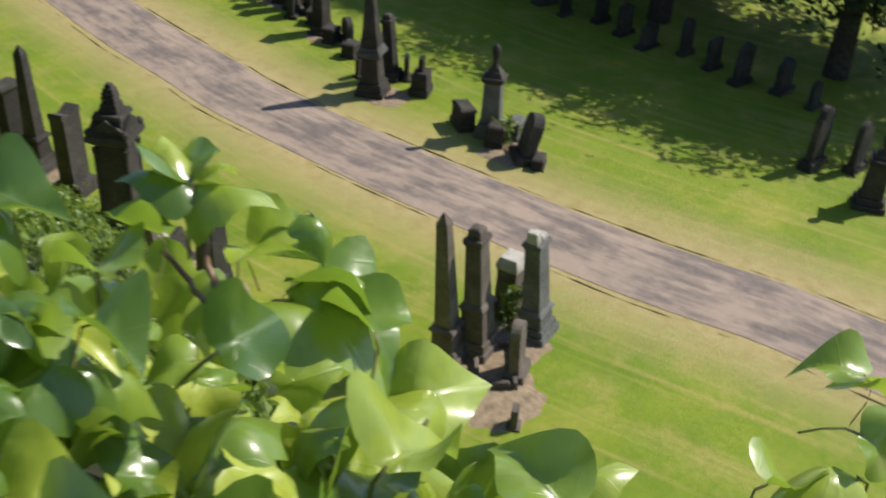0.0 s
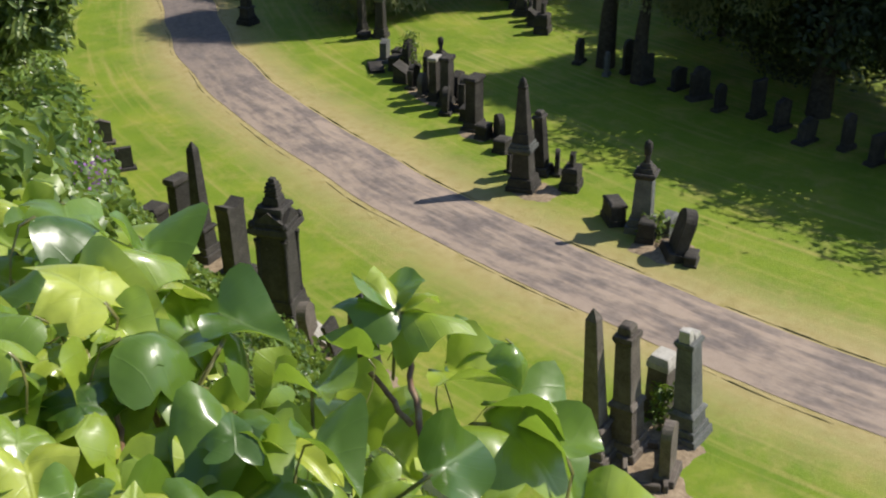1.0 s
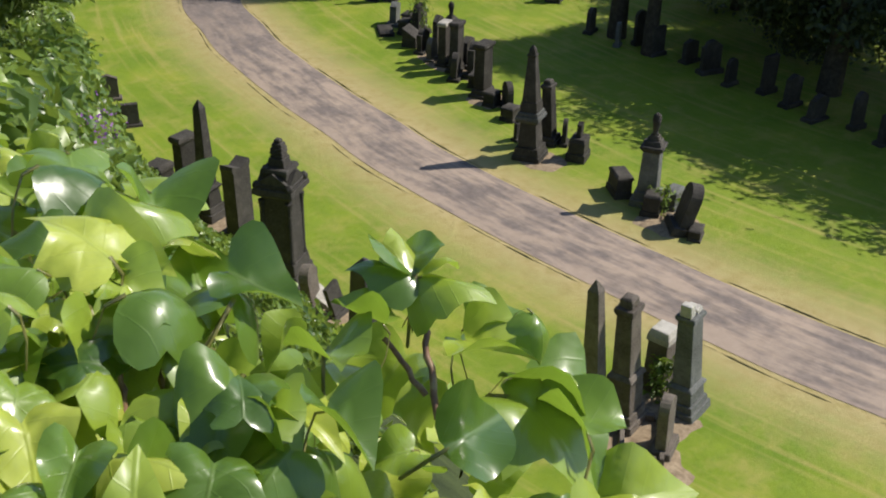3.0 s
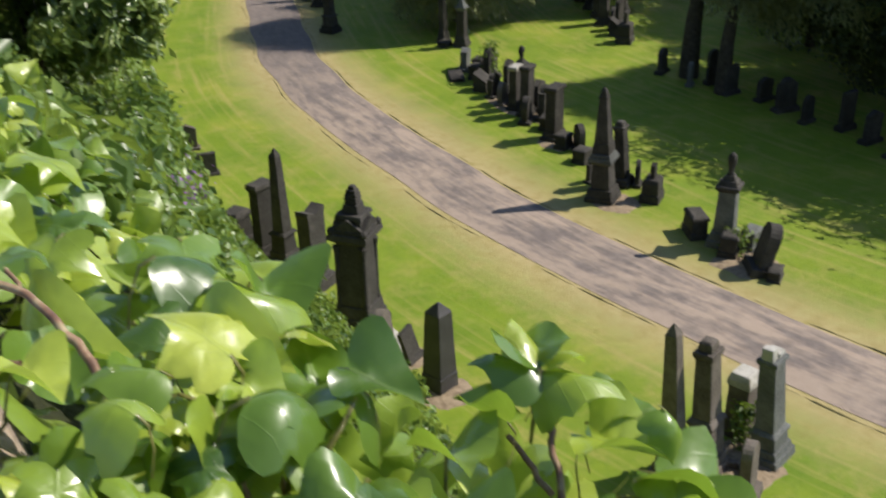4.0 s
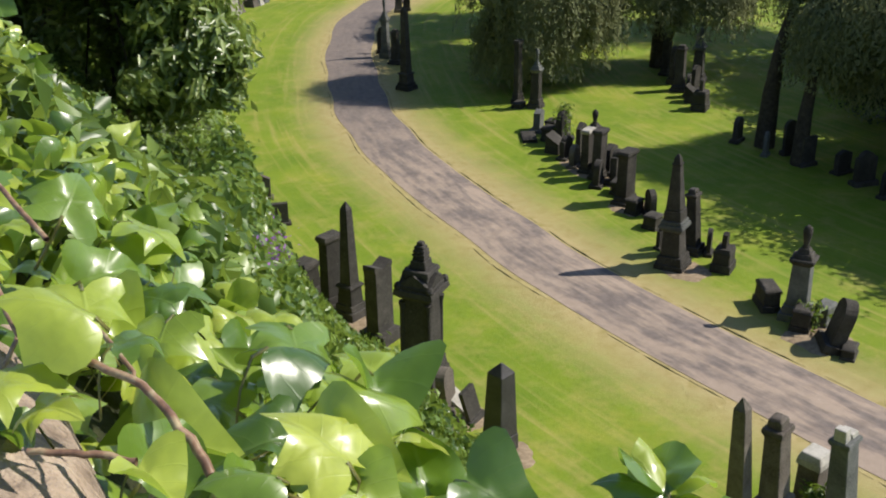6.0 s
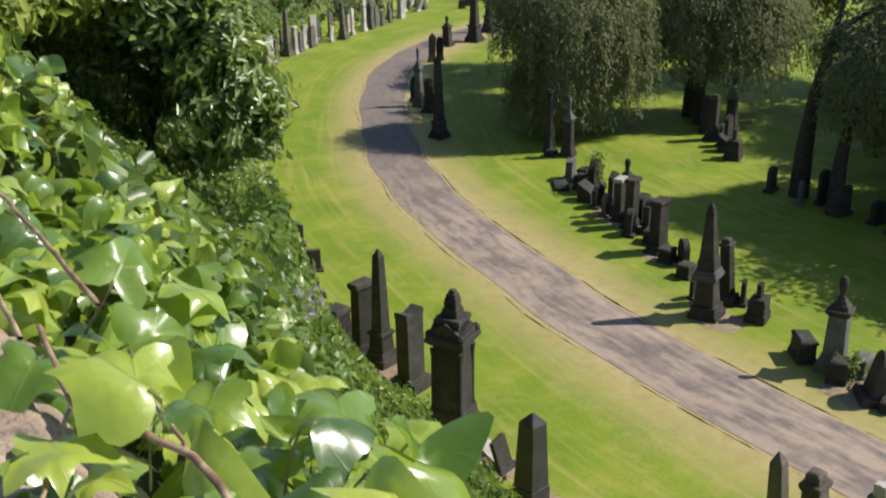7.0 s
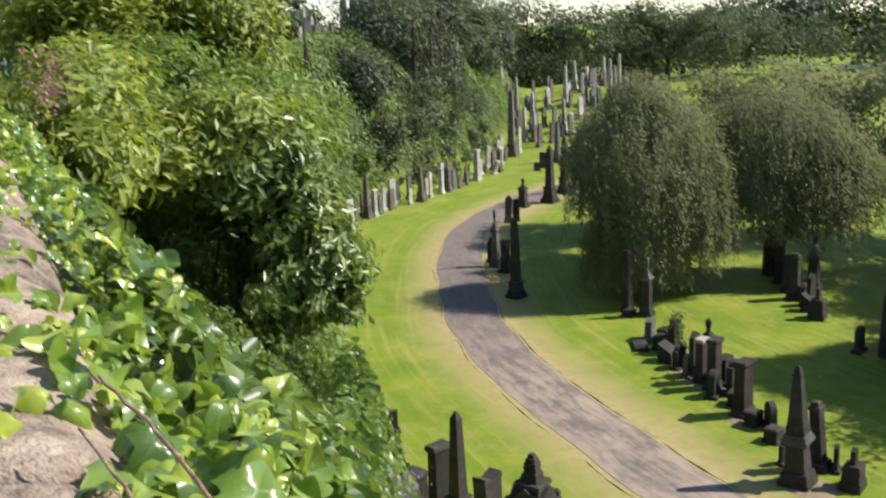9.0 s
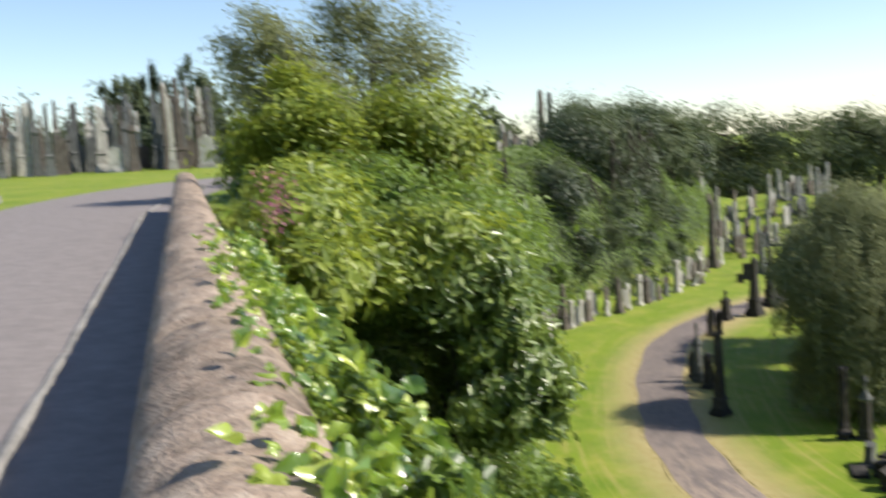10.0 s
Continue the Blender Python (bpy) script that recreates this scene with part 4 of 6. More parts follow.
for k in range(22):
    x, y = 20 + 17 * fr.random(), 98 + 14 * fr.random()
    if k % 4 == 0:
        obelisk(x, y, fr.uniform(3, 4.5), 0.55, (STONE_PALE, STONE_GREY)[k % 2], "obelisk above the wooded bank", 20)
    else:
        headstone(x, y, fr.uniform(1.8, 3.2), fr.uniform(0.7, 1.0), (STONE_PALE, STONE_GREY, STONE_BROWN)[k % 3], "headstone above the wooded bank", ("round", "gable", "shoulder")[k % 3], 20, 2, group="headstones above the wooded bank")


# ---------------------------------------------------------------- foliage
def leaf_mesh(name, P, N, size, mat, seed, long=1.5, vary=0.35, loose=0.5, hang=0.25):
    """One folded leaf at each point P, facing about N."""
    r = np.random.default_rng(seed)
    n = len(P)
    N = N + r.normal(0, loose, (n, 3))
    N /= np.linalg.norm(N, axis=1)[:, None] + 1e-9
    A = np.cross(N, r.normal(0, 1, (n, 3)))
    A[:, 2] -= hang
    A -= N * np.sum(A * N, axis=1)[:, None]
    A /= np.linalg.norm(A, axis=1)[:, None] + 1e-9
    Bv = np.cross(N, A)
    s = (size * r.uniform(1 - vary, 1 + vary, n))[:, None]
    base, tip = P - A * s * 0.5 * long, P + A * s * 0.5 * long - N * s * 0.15
    l, rr = P + Bv * s * 0.42 + N * s * 0.16, P - Bv * s * 0.42 + N * s * 0.16
    V = np.stack([base, l, tip, rr], 1).reshape(-1, 3)
    i = np.arange(n) * 4
    F = np.concatenate([np.stack([i, i + 2, i + 1], 1), np.stack([i, i + 3, i + 2], 1)])
    return mesh_np(name, V, F, mat)


def blob_points(blobs, n, seed, clumps=60, spread=0.16, flat=1.0):
    """Leaf places in clumps on the skins of rounded masses (x, y, z, rx, ry, rz)."""
    r = np.random.default_rng(seed)
    b = np.array(blobs, float)
    w = (b[:, 3] * b[:, 4] + b[:, 4] * b[:, 5] + b[:, 3] * b[:, 5])
    w /= w.sum()
    which = r.choice(len(b), clumps * len(b), p=w)
    d = r.normal(0, 1, (len(which), 3))
    d /= np.linalg.norm(d, axis=1)[:, None]
    rad = r.uniform(0.55, 1.08, (len(which), 1))
    cc = b[which, :3] + d * rad * b[which, 3:]
    pick = r.integers(0, len(which), n)
    sc = b[which[pick], 3:]
    P = cc[pick] + r.normal(0, spread, (n, 3)) * sc * np.array([1, 1, flat])
    N = d[pick] + np.array([0, 0, 0.6])
    return P, N


def tree(name, x, y, blobs, n, size, mat, label, bark=BARK, trunk=0.25, height=None, seed=1, clumps=60, category="tree", z0=None, spread=0.16, limbs=7, hollow=None):
    """Trunk and limbs that reach into the crown's masses, and a crown of leaf clumps."""
    r = np.random.default_rng(seed)
    z = gz(x, y) if z0 is None else z0
    root = tagged(new(name), label, category)
    root.matrix_world = pose(x, y, z)
    b = np.array(blobs, float)
    topz = (b[:, 2] + b[:, 5] * 0.5).max() if height is None else height
    items = []
    mid = b[:, :3].mean(0)
    path = [np.array((0, 0, -0.2)), np.array((0.05, 0.02, (topz - z) * 0.25)), np.array(((mid[0] - x) * 0.05, (mid[1] - y) * 0.05, (topz - z) * 0.5)), np.array(((mid[0] - x) * 0.3, (mid[1] - y) * 0.3, topz - z))]
    items.append((path, [trunk * 1.25, trunk, trunk * 0.65, trunk * 0.12]))
    me = tubes("trunk", items, bark, 9)
    mpart("trunk", me, root)
    li = []
    for k in range(limbs):
        q = b[k % len(b)]
        t = r.uniform(0.3, 0.8)
        p0 = path[1] * (1 - t) + path[3] * t
        dd = r.normal(0, 1, 3)
        p2 = q[:3] - np.array((x, y, z)) + dd / np.linalg.norm(dd) * q[3:] * 0.75
        p1 = (p0 + p2) / 2 + np.array((0, 0, 0.12 * np.linalg.norm(p2 - p0)))
        li.append(([p0, p1, p2], [trunk * 0.4, trunk * 0.22, trunk * 0.05]))
    mpart("branch_frame", tubes("branch_frame", li, bark, 6), root)
    P, N = blob_points(blobs, n, seed, clumps, spread)
    for hx, hy, hz, hr in hollow or ():
        ok = np.linalg.norm(P - np.array((hx, hy, hz)), axis=1) > hr * (0.8 + 0.4 * r.random(len(P)))
        P, N = P[ok], N[ok]
    mpart("crown", leaf_mesh("crown", P - np.array((x, y, z)), N, size, mat, seed, {LEAF_LAUREL: 2.6, LEAF_YELLOW: 2.3, LEAF_GREEN: 1.9}.get(mat, 1.6), 0.35, 0.38), root)
    return root


def weeping(name, x, y, z, blobs, n, size, mat, label, trunk, seed, drop=2.2):
    """A birch whose twigs hang in curtains."""
    root = tree(name, x, y, blobs, n // 4, size * 1.1, mat, label, BARK, trunk, None, seed, 110, "birch tree", z)
    r = np.random.default_rng(seed + 50)
    b = np.array(blobs, float)
    m = 1700
    which = r.integers(0, len(b), m)
    d = r.normal(0, 1, (m, 3))
    d[:, 2] = np.abs(d[:, 2]) * 0.8 - 0.15
    d /= np.linalg.norm(d, axis=1)[:, None]
    top = b[which, :3] + d * b[which, 3:] * r.uniform(0.62, 1.05, (m, 1))
    k = (n * 3 // 4) // m
    t = r.uniform(0, 1, (m, k))
    ln = r.uniform(0.5, 1.0, (m, 1)) * drop
    P = top[:, None, :] + np.stack([d[:, 0:1] * t * 0.3 + r.normal(0, 0.13, (m, k)), d[:, 1:2] * t * 0.3 + r.normal(0, 0.13, (m, k)), -t * ln], 2)
    N = np.repeat(d[:, None, :], k, 1) * np.array([1.0, 1.0, 0.4]) + np.array([0.2, -0.1, 0.45])
    P = P.reshape(-1, 3)
    zz = gz(x, y) + 0.5
    ok = P[:, 2] > zz
    mpart("hanging_foliage", leaf_mesh("hanging_foliage", P[ok] - np.array((x, y, z)), N.reshape(-1, 3)[ok], size, mat, seed + 9, 3.0, 0.4, 0.3, 2.2), root)
    return root


weeping("birch_tree", 30.6, 43.2, 0.0, [(30.2, 42.9, 7.4, 3.0, 3.0, 3.0), (32.2, 42.5, 6.6, 3.0, 2.8, 2.8), (29.0, 43.1, 6.2, 2.3, 2.4, 2.6), (31.0, 44.1, 8.8, 2.4, 2.4, 2.0), (32.4, 42.1, 4.2, 2.6, 2.4, 2.2), (29.6, 42.1, 4.0, 2.2, 2.2, 2.0), (32.0, 43.5, 8.4, 2.6, 2.4, 2.0), (30.8, 41.6, 5.6, 2.6, 2.2, 2.6), (31.4, 42.6, 3.2, 3.0, 2.2, 1.9), (29.4, 43.0, 3.0, 2.0, 2.0, 1.7), (31.0, 43.8, 10.2, 1.9, 1.9, 1.3)], 165000, 0.075, LEAF_BIRCH, "large weeping birch with dull green hanging foliage", 0.32, 21, 3.4)
weeping("birch_tree", 38.3, 42.1, 0.0, [(38.3, 42.1, 8.0, 3.0, 3.0, 2.8), (40.2, 41.2, 7.0, 2.6, 2.6, 2.4), (37.2, 43.5, 7.6, 2.3, 2.3, 2.2), (39.8, 40.2, 4.8, 2.4, 2.4, 1.8), (41.8, 40.4, 5.4, 2.4, 2.4, 2.2), (37.0, 41.6, 5.2, 2.0, 2.0, 2.0)], 80000, 0.085, LEAF_BIRCH, "weeping birch with open hanging foliage", 0.32, 22, 3.2)
weeping("birch_tree", 32.3, 26.6, 0.0, [(34.2, 25.2, 6.6, 1.9, 1.9, 2.0), (33.2, 26.6, 5.8, 1.5, 1.4, 1.5), (35.2, 25.6, 5.0, 1.8, 1.7, 1.8), (34.6, 22.8, 5.8, 1.8, 1.8, 2.0), (36.6, 23.6, 7.4, 1.9, 1.9, 1.6)], 70000, 0.075, LEAF_BIRCH, "spreading birch shading a row of stones", 0.28, 23, 2.9)
tree("tree", 32.9, 29.0, [(34.0, 28.0, 5.8, 1.6, 1.5, 1.6), (35.6, 26.8, 8.2, 1.7, 1.6, 1.5), (37.4, 26.2, 7.8, 2.0, 1.8, 1.7), (34.6, 26.9, 4.4, 1.6, 1.3, 1.4), (38.0, 27.2, 6.0, 1.8, 1.8, 1.6), (36.2, 28.4, 4.2, 1.6, 1.5, 1.4)], 42000, 0.11, LEAF_BIRCH, "dull green broadleaf tree over shaded graves", BARK, 0.36, None, 24)
tree("tree", 34.6, 19.5, [(36.3, 19.6, 8.0, 3.4, 3.4, 2.8), (37.4, 22.4, 7.4, 2.8, 2.8, 2.4), (35.8, 16.9, 7.4, 2.8, 2.8, 2.4), (35.6, 19.0, 3.8, 2.6, 3.2, 2.2), (36.2, 22.4, 3.8, 2.4, 2.8, 2.2), (34.6, 17.0, 4.2, 2.0, 2.4, 2.0), (34.4, 20.6, 6.4, 2.2, 2.6, 1.8), (33.8, 17.4, 6.8, 2.0, 2.4, 1.6)], 26000, 0.18, LEAF_DARK, "dark broadleaf tree over shaded graves", BARK, 0.4, None, 25)
tree("tree", 34.8, 12.2, [(36.4, 12.2, 7.4, 3.4, 3.4, 2.8), (37.2, 9.2, 7.4, 3.0, 3.0, 2.5), (35.0, 13.8, 8.0, 2.4, 2.4, 2.0), (35.2, 13.8, 3.8, 2.4, 3.2, 2.2), (35.6, 9.0, 3.8, 2.4, 3.0, 2.2), (36.0, 5.6, 4.6, 2.6, 2.8, 2.6), (34.0, 13.6, 6.0, 2.0, 2.6, 1.8), (33.6, 10.0, 6.0, 2.2, 2.6, 1.9)], 26000, 0.18, LEAF_DARK, "dark broadleaf tree over shaded graves", BARK, 0.38, None, 26)
tree("tree", 47.4, 30.6, [(47.4, 30.4, 7.6, 3.4, 3.4, 3.2), (48.6, 34.8, 7.4, 2.8, 2.8, 2.6), (47.6, 27.2, 7.0, 3.2, 3.2, 3.2), (46.8, 31.6, 4.0, 2.4, 2.4, 2.2)], 24000, 0.21, LEAF_DARK, "dark broadleaf tree in the lower cemetery", BARK, 0.4, None, 27)
tree("holly_tree", 40.6, 28.6, [(40.4, 28.8, 2.6, 2.0, 2.0, 2.2), (42.6, 31.2, 3.0, 2.2, 2.2, 2.4), (39.2, 25.4, 2.6, 2.0, 2.0, 2.2), (44.6, 33.8, 3.4, 2.2, 2.2, 2.6), (41.4, 29.4, 5.2, 1.8, 1.8, 1.8), (37.4, 22.6, 2.2, 1.6, 1.8, 1.8)], 26000, 0.15, LEAF_DARK, "dark low-branched holly trees behind shaded graves", BARK, 0.2, None, 43, 50)
tree("tree", 40.0, 22.0, [(40.0, 22.0, 8.4, 4.0, 4.0, 3.2), (41.5, 17.0, 8.0, 3.8, 3.8, 3.0), (40.5, 12.0, 7.6, 3.6, 3.6, 3.0), (40.0, 16.0, 4.0, 3.0, 4.0, 2.6), (40.0, 22.0, 4.0, 3.0, 4.0, 2.6), (40, 9, 4, 3, 4, 2.6)], 20000, 0.25, LEAF_DARK, "dark broadleaf tree in the lower cemetery", BARK, 0.42, None, 28)
tree("tree", 33.6, 47.4, [(33.6, 47.4, 6.0, 2.8, 2.8, 2.4), (34.6, 49.6, 5.4, 2.4, 2.6, 2.2), (32.0, 44.8, 5.2, 2.0, 2.2, 2.0)], 16000, 0.2, LEAF_BIRCH, "green tree hidden behind a weeping birch", BARK, 0.3, None, 41)
tree("tree", 36.4, 54.6, [(36.4, 54.6, 5.4, 2.6, 2.6, 2.4), (38.4, 58.0, 5.4, 2.6, 2.6, 2.4)], 18000, 0.18, LEAF_BIRCH, "green tree shading the bend of the drive", BARK, 0.3, None, 42)
tree("tree", 47.0, 50.0, [(47.0, 50.0, 7.6, 4.2, 4.2, 3.4), (51.5, 46.0, 7.4, 4.2, 4.2, 3.4), (44.0, 55.0, 7.0, 3.4, 3.4, 3.0)], 18000, 0.24, LEAF_BIRCH, "broad green tree beyond the birches", BARK, 0.4, None, 29)
tree("tree", 52.0, 30.0, [(52.0, 30.0, 8.0, 5, 5, 4), (54.0, 38.0, 8.0, 5, 5, 4), (50.0, 22.0, 7.5, 5, 5, 4)], 16000, 0.34, LEAF_DARK, "dark trees at the edge of the lower cemetery", BARK, 0.45, None, 30)

# bank below the terrace: laurel, shrubs, birches
tree("laurel_bush", 3.0, 13.9, [(2.6, 13.8, 12.3, 1.3, 1.2, 0.9), (3.7, 13.6, 11.3, 0.85, 1.0, 0.9), (1.7, 13.9, 12.5, 0.95, 0.95, 0.9), (3.75, 13.3, 10.9, 0.8, 0.9, 0.75), (3.1, 13.2, 12.5, 0.9, 0.9, 0.7), (2.6, 14.4, 11.0, 1.2, 0.8, 1.2), (3.3, 12.9, 10.95, 0.8, 0.8, 0.6), (3.5, 12.9, 11.8, 0.75, 0.7, 0.6), (3.75, 12.7, 11.15, 0.7, 0.6, 0.6), (4.05, 12.9, 10.75, 0.5, 0.6, 0.5), (2.7, 13.1, 12.7, 0.9, 0.8, 0.45), (1.6, 13.4, 12.4, 0.7, 0.7, 0.4)], 46000, 0.072, LEAF_LAUREL, "glossy dark green laurel bush on the bank", BARK, 0.1, None, 31, 30, "bush", 8.9, 0.17, hollow=[(2.0, 12.6, 11.4, 0.8), (2.4, 13.2, 11.0, 0.75), (1.6, 12.8, 11.1, 0.8)])
tree("shrub", 2.9, 18.2, [(2.7, 18.0, 12.9, 1.2, 1.2, 0.9), (3.9, 16.2, 12.3, 1.1, 1.1, 0.9), (2.0, 17.0, 12.9, 0.9, 0.9, 0.7), (4.4, 18.6, 12.3, 1.2, 1.2, 1.0)], 15000, 0.085, LEAF_GREEN, "bright green shrub on the bank", BARK, 0.07, None, 32, 20, "shrub", 10.0, 0.25)
tree("shrub", 2.3, 21.5, [(2.1, 20.4, 14.2, 1.3, 1.3, 1.0), (1.6, 21.2, 15.0, 1.0, 1.0, 0.8), (4.5, 21.8, 14.3, 1.2, 1.2, 1.0), (3.3, 21.2, 13.6, 1.4, 1.2, 1.0), (5.2, 22.4, 13.2, 1.2, 1.2, 1.0)], 21000, 0.09, LEAF_YELLOW, "yellow-green sycamore shrub on the bank", BARK, 0.08, None, 33, 16, "shrub", 11.0, 0.27)
tree("shrub", 1.2, 14.6, [(1.2, 14.6, 13.3, 0.8, 1.2, 0.6), (1.3, 17.2, 13.4, 0.7, 1.2, 0.5), (1.0, 12.2, 13.2, 0.7, 1.0, 0.55), (1.8, 12.5, 12.85, 0.75, 0.6, 0.42), (2.7, 12.7, 13.0, 0.8, 0.6, 0.4), (0.9, 10.6, 12.95, 0.5, 0.8, 0.4)], 14000, 0.08, LEAF_YELLOW, "light green shrub spilling beside the parapet", BARK, 0.06, None, 34, 26, "shrub", 11.2, 0.25)
tree("birch_tree", 3.4, 34.0, [(2.5, 33.9, 16.6, 1.8, 1.7, 1.9), (2.0, 34.4, 18.0, 1.2, 1.2, 1.2), (3.4, 33.4, 15.2, 1.7, 1.6, 1.3)], 15000, 0.1, LEAF_BIRCH, "birch tree on the bank below the parapet", BARK_BIRCH, 0.14, None, 35, 36, "birch tree", None, 0.2)
tree("birch_tree", 6.0, 35.4, [(5.9, 35.4, 17.6, 2.0, 1.9, 2.0), (7.6, 35.2, 16.8, 1.5, 1.5, 1.7), (5.6, 35.0, 19.2, 1.2, 1.2, 1.1), (6.4, 34.2, 15.0, 1.8, 1.6, 1.2)], 13000, 0.1, LEAF_BIRCH, "tall airy birch on the bank", BARK_BIRCH, 0.14, None, 36, 30, "birch tree", None, 0.22)
tree("shrub", 7.0, 30.5, [(6.6, 30.2, 12.6, 1.8, 1.8, 1.4), (8.6, 32.0, 11.0, 1.8, 1.8, 1.5), (4.8, 28.6, 13.2, 1.5, 1.5, 1.2), (6.2, 27.0, 11.8, 1.6, 1.6, 1.3)], 16000, 0.11, LEAF_GREEN, "green shrub thicket on the bank", BARK, 0.08, None, 37, 24, "shrub", None, 0.16)
tree("shrub", 6.5, 22.5, [(4.9, 22.0, 10.4, 1.3, 1.6, 1.3), (5.9, 26.0, 9.6, 1.3, 1.8, 1.4), (4.0, 18.6, 9.8, 1.2, 1.6, 1.3), (5.6, 22.6, 7.6, 1.0, 1.6, 1.4)], 16000, 0.1, LEAF_LAUREL, "dark green shrub on the lower bank", BARK, 0.08, None, 38, 40, "shrub", None, 0.2)

hb = np.random.default_rng(40)


def under_skyline(b):
    """Keeps a crown below the graves that look out over the bank."""
    d, az = math.hypot(b[0], b[1]), math.degrees(math.atan2(b[0], b[1]))
    if 13.2 < az < 20.0 and d < 118:
        return (b[0], b[1], min(b[2], 13.8 - 0.012 * d - b[5] * 1.15), *b[3:])
    return b


BANK = (0, 2, 0, 0, 2, 0, 2, 0, 0, 2, 0, 3, 1, 3, 1, 3, 1)
for k in range(17):
    # wooded bank that follows the curve of the drive
    i = int(np.interp(36 + 3.9 * k, FOOT[:, 1], np.arange(len(FOOT))))
    p, q = FOOT[i], FOOT[i + 1]
    t = (q - p) / np.linalg.norm(q - p)
    nrm = np.array((-t[1], t[0]))
    bl = []
    low = 0.55 if k < 9 else (0.85 if k < 11 else 1.15)
    for m in range(13):
        if m > 8:
            c = p + nrm * hb.uniform(0.5, 1.0) + t * (-2.4 + 1.6 * (m - 9))
            rr = hb.uniform(0.9, 1.3)
            bl.append((c[0], c[1], rr * 0.8 + hb.uniform(0, 0.6), rr, rr, rr * 1.2))
            continue
        off = (0.7, 1.2, 2.0, 3.0, 4.0, 5.2, 6.5, 8.0, 9.5)[m]
        c = p + nrm * (off + hb.uniform(-0.3, 0.4)) + t * hb.uniform(-3.2, 3.2)
        rr = (0.9, 1.2, 1.4, 1.6, 1.8, 2.0, 2.3, 2.6, 2.8)[m] * hb.uniform(0.85, 1.2) * (low if m > 4 else 1)
        bl.append((c[0], c[1], gz(c[0], c[1]) + rr * 0.5 + hb.uniform(0, 0.5), rr, rr, rr * 0.95))
    bl = [under_skyline(b) for b in bl]
    c0 = p + nrm * 4.0
    tree("bank_tree", c0[0], c0[1], bl, 9800, 0.21, (LEAF_GREEN, LEAF_FAR, LEAF_YELLOW, LEAF_DARK)[BANK[k]], ("bushy green tree on the wooded bank", "grey-green tree on the wooded bank", "yellow-green bush on the wooded bank", "dark green tree on the wooded bank")[BANK[k]], BARK, 0.18, None, 60 + k, 45, "tree", spread=0.2)
for k in range(9):
    i = int(np.interp(100 + 9 * k, FOOT[:, 1], np.arange(len(FOOT))))
    p, q = FOOT[i], FOOT[i + 1]
    t = (q - p) / np.linalg.norm(q - p)
    nrm = np.array((-t[1], t[0]))
    bl = []
    for m in range(5):
        c = p + nrm * hb.uniform(3, 13) + t * hb.uniform(-4, 4)
        rr = hb.uniform(2.3, 3.3)
        bl.append((c[0], c[1], gz(c[0], c[1]) + rr * 0.6 + hb.uniform(0, 1), rr, rr, rr))
    bl = [under_skyline(b) for b in bl]
    c0 = p + nrm * 7.0
    tree("bank_tree", c0[0], c0[1], bl, 8000, 0.32, (LEAF_DARK, LEAF_FAR)[k % 2], ("dark green tree on the far bank", "grey-green tree on the far bank")[k % 2], BARK, 0.25, None, 80 + k, 45, "tree")
tree("large_tree", 70, 150, [(68, 148, 14, 7, 7, 5.5), (76, 152, 13, 6, 6, 5), (62, 154, 12, 6, 6, 5), (69, 149, 6, 8, 7, 5)], 15000, 0.44, LEAF_FAR, "tall rounded tree behind the far knoll", BARK, 0.5, None, 95)
tree("large_tree", 92, 165, [(92, 165, 13, 8, 8, 6), (101, 160, 11, 7, 7, 5), (84, 170, 11, 7, 7, 5), (93, 164, 5.5, 9, 7, 5)], 15000, 0.44, LEAF_FAR, "broad tree behind the far knoll", BARK, 0.5, None, 96)
tree("large_tree", 118, 158, [(114, 161, 10, 7, 7, 6.5), (123, 154, 9.5, 7, 7, 6)], 8000, 0.46, LEAF_FAR, "broad tree at the far edge of a meadow", BARK, 0.5, None, 98)
tree("large_tree", 146, 190, [(136, 194, 9, 9, 9, 7), (150, 186, 8, 8, 8, 6.5), (164, 190, 8, 8, 8, 7)], 9000, 0.6, LEAF_FAR, "rounded tree on the far meadow", BARK, 0.5, None, 94)
tree("large_tree", 257, 281, [(257, 281, 14, 21, 21, 17), (281, 266, 13, 21, 21, 18), (236, 296, 7, 13, 13, 11), (304, 247, 13, 21, 21, 18)], 30000, 0.92, LEAF_DARK, "huge dark tree at the edge of a meadow", BARK, 0.8, None, 97, 90, spread=0.1)

# white rail fence along the meadow below the far trees
FENCE_PAINT = stone_mat("weathered_white_paint", (0.5, 0.49, 0.45), (0.68, 0.67, 0.63), (0.8, 0.79, 0.76), 0.15, 0.6)


